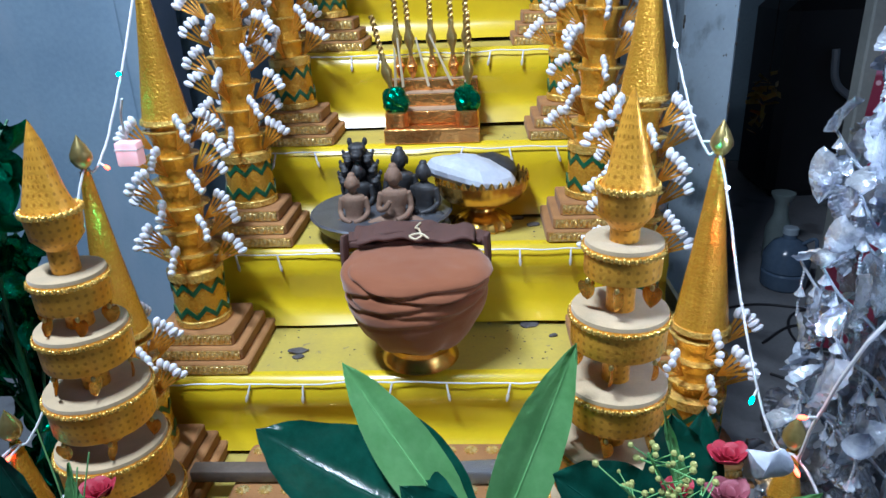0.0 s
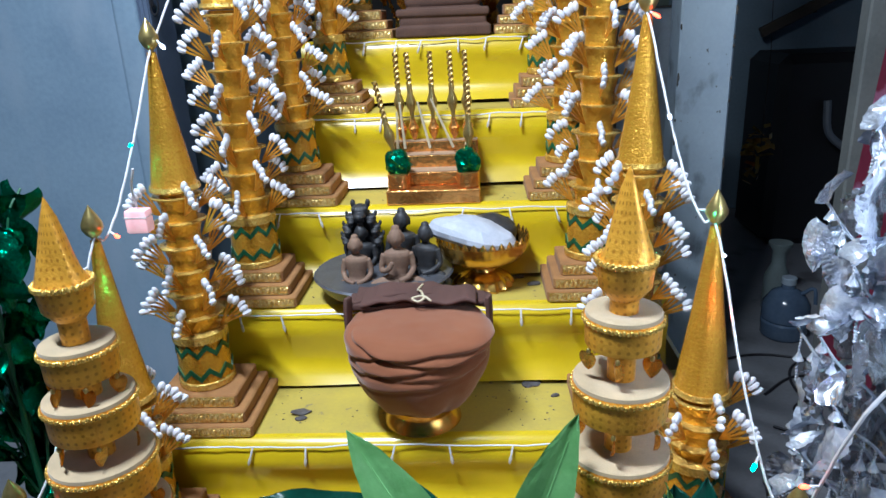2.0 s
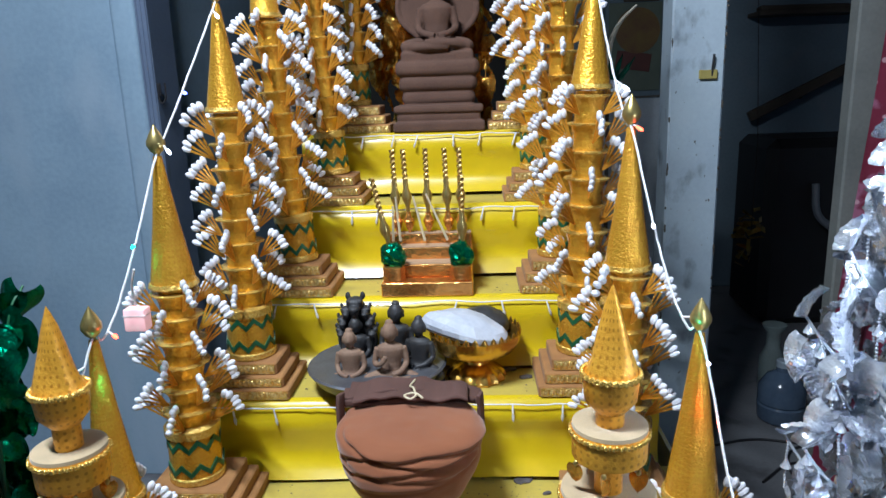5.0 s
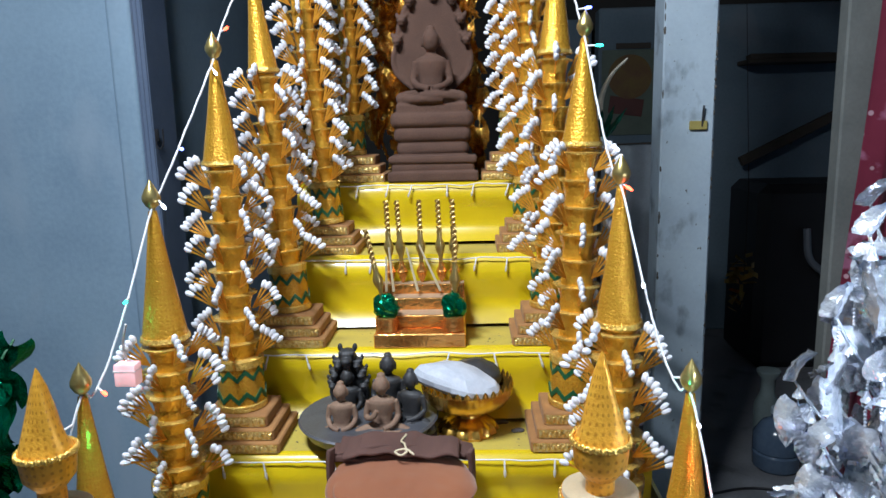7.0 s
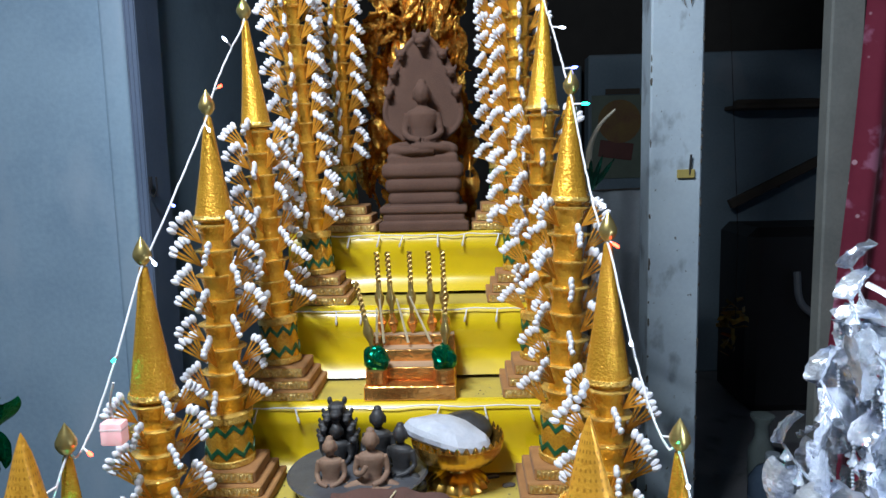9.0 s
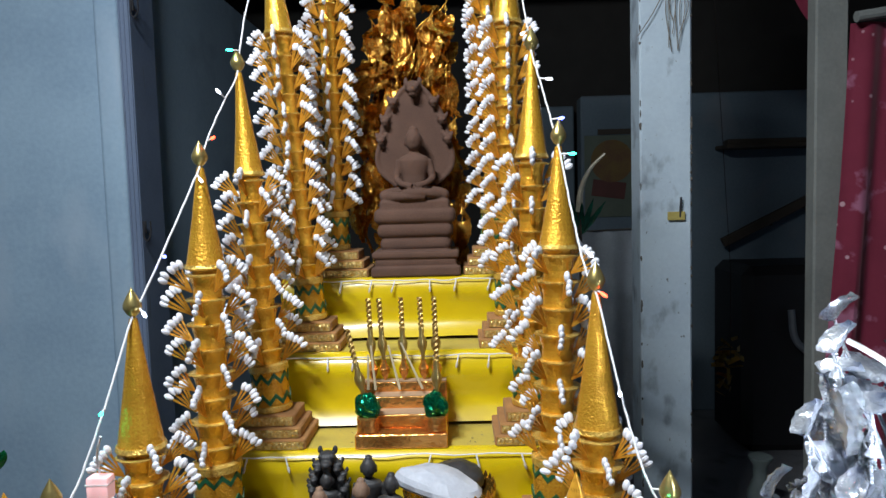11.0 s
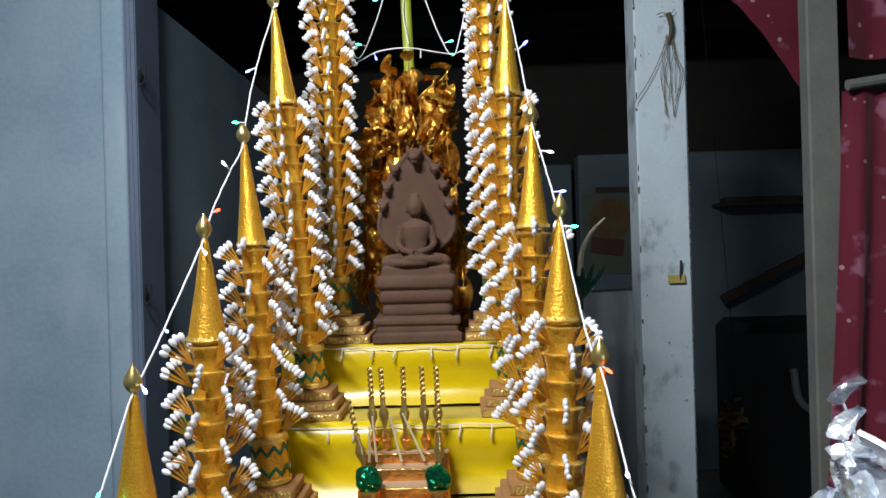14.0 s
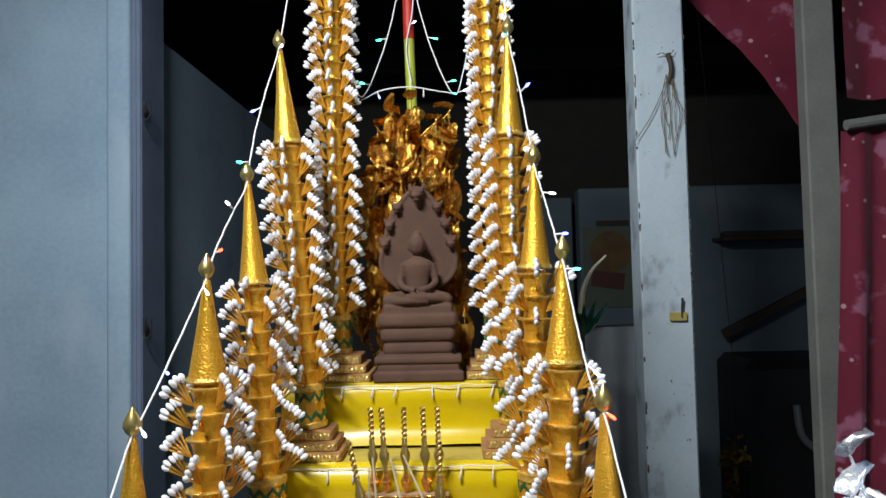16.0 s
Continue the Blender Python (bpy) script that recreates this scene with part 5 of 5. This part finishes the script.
VASE = [(0.035, 0), (0.045, 0.01), (0.05, 0.10), (0.034, 0.20), (0.030, 0.26), (0.042, 0.30), (0.038, 0.30), (0.02, 0.24)]
plant = thing("leaf_arrangement", pose(-0.01, 0.62, TOP[0]), "vase of large glossy green leaves before the altar", "plant")
part("vase", lathe(VASE, 24), BRASS, plant)
for base, tip, width, bend, mat, face in (
        ((-0.018, 0.625, 0.660), (-0.181, 0.760, 0.830), 0.086, 0.35, LEAFLIGHT, (0.25, -0.75, 0.65)),
        ((0.006, 0.610, 0.660), (0.102, 0.665, 0.910), 0.078, 0.30, LEAFLIGHT, (-0.35, -0.9, 0.25)),
        ((-0.030, 0.620, 0.690), (-0.300, 0.740, 0.742), 0.150, 0.80, LEAFDARK, (0.1, -0.45, 0.9)),
        ((-0.015, 0.640, 0.650), (-0.156, 0.765, 0.780), 0.10, 0.30, LEAFDARK, (0.2, -0.7, 0.6)),
        ((0.010, 0.630, 0.650), (0.085, 0.690, 0.850), 0.075, 0.30, LEAFDARK, (0.1, -0.9, 0.3)),
        ((0.0, 0.600, 0.655), (-0.10, 0.640, 0.735), 0.075, 0.5, LEAFDARK, (0.0, -0.6, 0.8))):
    leaf(plant, base, tip, width, bend, mat, face, "light green leaf" if mat is LEAFLIGHT else "dark green leaf")


def rose(parent, at, r, mat, label):
    origin = parent.matrix_basis.translation
    rng = random.Random(int(at[0] * 1000))
    bm = bmesh.new()
    for i in range(16):
        k = r * (0.35 + 0.65 * i / 15)
        own = ball((0, 0, 0), (k * 0.62, k * 0.10, k * 0.55), None, 8, 6)
        roughen(own, r * 0.12, 40, i)
        join(bm, own, pose(0, 0, 0, 0, 0, i * 137) @ pose(0, -k * 0.62, 0, 18 + 30 * i / 15, rng.uniform(-15, 15), 0))
    return part("flower", bm, mat, parent, label, Matrix.Translation(Vector(at) - origin))


def sprig(parent, base, tip, n, seed):
    origin = parent.matrix_basis.translation
    rng = random.Random(seed)
    a, b = Vector(base) - origin, Vector(tip) - origin
    bm, buds = tube([a, a.lerp(b, 0.5) + Vector((0.005, 0, 0.004)), b], 0.0014, 5), bmesh.new()
    for i in range(n):
        p = a.lerp(b, rng.uniform(0.35, 1.0))
        q = p + Vector((rng.uniform(-0.026, 0.026), rng.uniform(-0.026, 0.026), rng.uniform(0.0, 0.022)))
        tube([p, q], 0.0007, 4, bm)
        ball(q, rng.uniform(0.0022, 0.0042), buds, 6, 4)
    stalk = part("sprig", bm, LEAFLIGHT, parent)
    tagged(part("bud_cluster", buds, BUDGREEN, stalk, "tiny yellow-green buds"), kind="stuff")


bouquet = thing("flower_bouquet", pose(0.235, 0.575, TOP[0]), "bouquet of red flowers, buds and dark glossy leaves", "bouquet")
part("vase", lathe(VASE, 24), BRASS, bouquet)
for base, tip, width, bend, mat, face in (
        ((0.225, 0.585, 0.690), (0.072, 0.590, 0.795), 0.12, 0.7, LEAFDARK, (0.2, -0.6, 0.8)),
        ((0.215, 0.590, 0.690), (0.205, 0.640, 0.835), 0.10, 0.5, LEAFDARK, (0.1, -0.7, 0.7)),
        ((0.225, 0.600, 0.690), (0.250, 0.665, 0.825), 0.065, 0.4, LEAFDARK, (-0.1, -0.7, 0.7)),
        ((0.240, 0.580, 0.680), (0.184, 0.600, 0.868), 0.022, 0.25, LEAFLIGHT, (0.3, -0.9, 0.2)),
        ((0.235, 0.565, 0.690), (0.330, 0.550, 0.805), 0.045, 0.6, LEAFLIGHT, (-0.2, -0.6, 0.8)),
        ((0.225, 0.560, 0.690), (0.120, 0.540, 0.770), 0.05, 0.6, LEAFDARK, (0.2, -0.6, 0.8)),
        ((0.230, 0.560, 0.690), (0.225, 0.540, 0.790), 0.04, 0.5, LEAFLIGHT, (0.0, -0.7, 0.7))):
    leaf(bouquet, base, tip, width, bend, mat, face, "light green leaf" if mat is LEAFLIGHT else "dark green leaf")
rose(bouquet, (0.265, 0.620, 0.795), 0.022, RED, "crimson cloth flower")
rose(bouquet, (0.258, 0.590, 0.768), 0.024, material("mauve_petal", (0.30, 0.07, 0.10), 0.6), "faded mauve flower")
rose(bouquet, (0.205, 0.590, 0.775), 0.018, RED, "crimson cloth flower")
for i, (x, y, z) in enumerate(((0.165, 0.575, 0.835), (0.135, 0.555, 0.812), (0.185, 0.57, 0.825), (0.150, 0.55, 0.790), (0.215, 0.555, 0.80))):
    sprig(bouquet, (0.232, 0.57, 0.675), (x, y, z), 22, i)
bm = roughen(ball((0, 0, 0), (0.026, 0.012, 0.024), None, 14, 9), 0.010, 45, 2.0)
part("ribbon", bm, TISSUE, bouquet, "pale blue-white ribbon", pose(0.07, 0.045, 0.425, 20, 30, 10))

second = thing("flower_bouquet", pose(-0.455, 0.555, TOP[0]), "small bouquet of a red flower and sword leaves", "bouquet")
part("vase", lathe(VASE, 24), BRASS, second)
for base, tip, width, bend, mat, face in (
        ((-0.452, 0.56, 0.68), (-0.452, 0.585, 0.815), 0.026, 0.25, LEAFLIGHT, (0.1, -0.9, 0.3)),
        ((-0.460, 0.55, 0.68), (-0.505, 0.545, 0.885), 0.038, 0.3, LEAFDARK, (0.3, -0.9, 0.3)),
        ((-0.455, 0.55, 0.68), (-0.430, 0.55, 0.775), 0.03, 0.3, LEAFDARK, (0.0, -0.9, 0.3))):
    leaf(second, base, tip, width, bend, mat, face)
rose(second, (-0.437, 0.60, 0.765), 0.02, RED, "crimson cloth flower")
for dx, dz in ((0.03, 0.17), (-0.02, 0.20), (0.012, 0.15)):
    part("wire_stem", tube(glide([(0, 0, 0.3), (dx * 0.4, 0.02, 0.4), (dx, 0.03, 0.3 + dz)]), 0.0009, 5), LEAFLIGHT, second)
part("leaf_cone", lathe([(0.028, 0.28), (0.022, 0.36), (0.002, 0.50)], 14), material("dry_leaf_cone", (0.45, 0.17, 0.05), 0.6), second, "orange-brown folded leaf cone", pose(-0.035, -0.015, 0, 0, -6, 0))

# cushion and wooden bar on the lowest visible tread
cushion = thing("embroidered_cushion", pose(-0.20, 0.885, TOP[1]), "brown cushion embroidered with gold rosettes", "cushion")
part("pad", roughen(box(-0.20, -0.072, 0, 0.24, 0.07, 0.034, 0.012, None, 3), 0.002, 20), VELVET, cushion)
rng = random.Random(3)
for i in range(12):
    for y in (-0.048, 0.0, 0.046):
        bm = lathe([(0.0135, 0.0), (0.0125, 0.0022), (0.004, 0.003), (0.001, 0.0036)], 24, wave=lambda a, i: 1 - 0.34 * (0.5 + 0.5 * math.cos(12 * a)) * (i < 2))
        part("rosette", bm, LACE, cushion, "gold thread rosette", pose(-0.178 + i * 0.0355, y, 0.0335, 0, 0, rng.uniform(0, 90)))
bar = thing("wooden_bar", pose(-0.215, 0.862, TOP[1] + 0.0365), "worn grey-brown wooden bar lying across the cushion", "bar")
part("stick", roughen(box(-0.25, -0.014, 0, 0.262, 0.014, 0.022, 0.004, None, 2), 0.0012, 30), WOOD, bar)
part("plastic_wrap", roughen(box(0.17, -0.0165, -0.002, 0.265, 0.0165, 0.0245, 0.006, None, 3), 0.003, 60), CLEAR, bar, "crinkled clear plastic wrap")

# pale palm spike behind the columns
spike = thing("palm_spike", pose(0.40, 2.09, 0), "pale curved dry palm spike on a thin stalk", "dried plant")
part("stalk", tube([(0.02, 0, 0), (0.012, 0, 0.8), (0.006, 0, 1.44)], 0.006, 7), BOARD, spike)
bm = tube(glide([(0.004, 0, 1.43), (0.012, 0, 1.50), (0.04, 0, 1.56), (0.085, 0, 1.605)]), 0.011, 8, None, 0.25)
part("spike", bm, material("ivory_palm", (0.60, 0.56, 0.44), 0.6), spike)
for i in range(5):
    leaf(spike, (0.41, 2.09, 1.36), (0.41 + 0.035 * (i - 2), 2.07, 1.46 + 0.01 * (i % 2)), 0.02, 0.4, LEAFDARK)
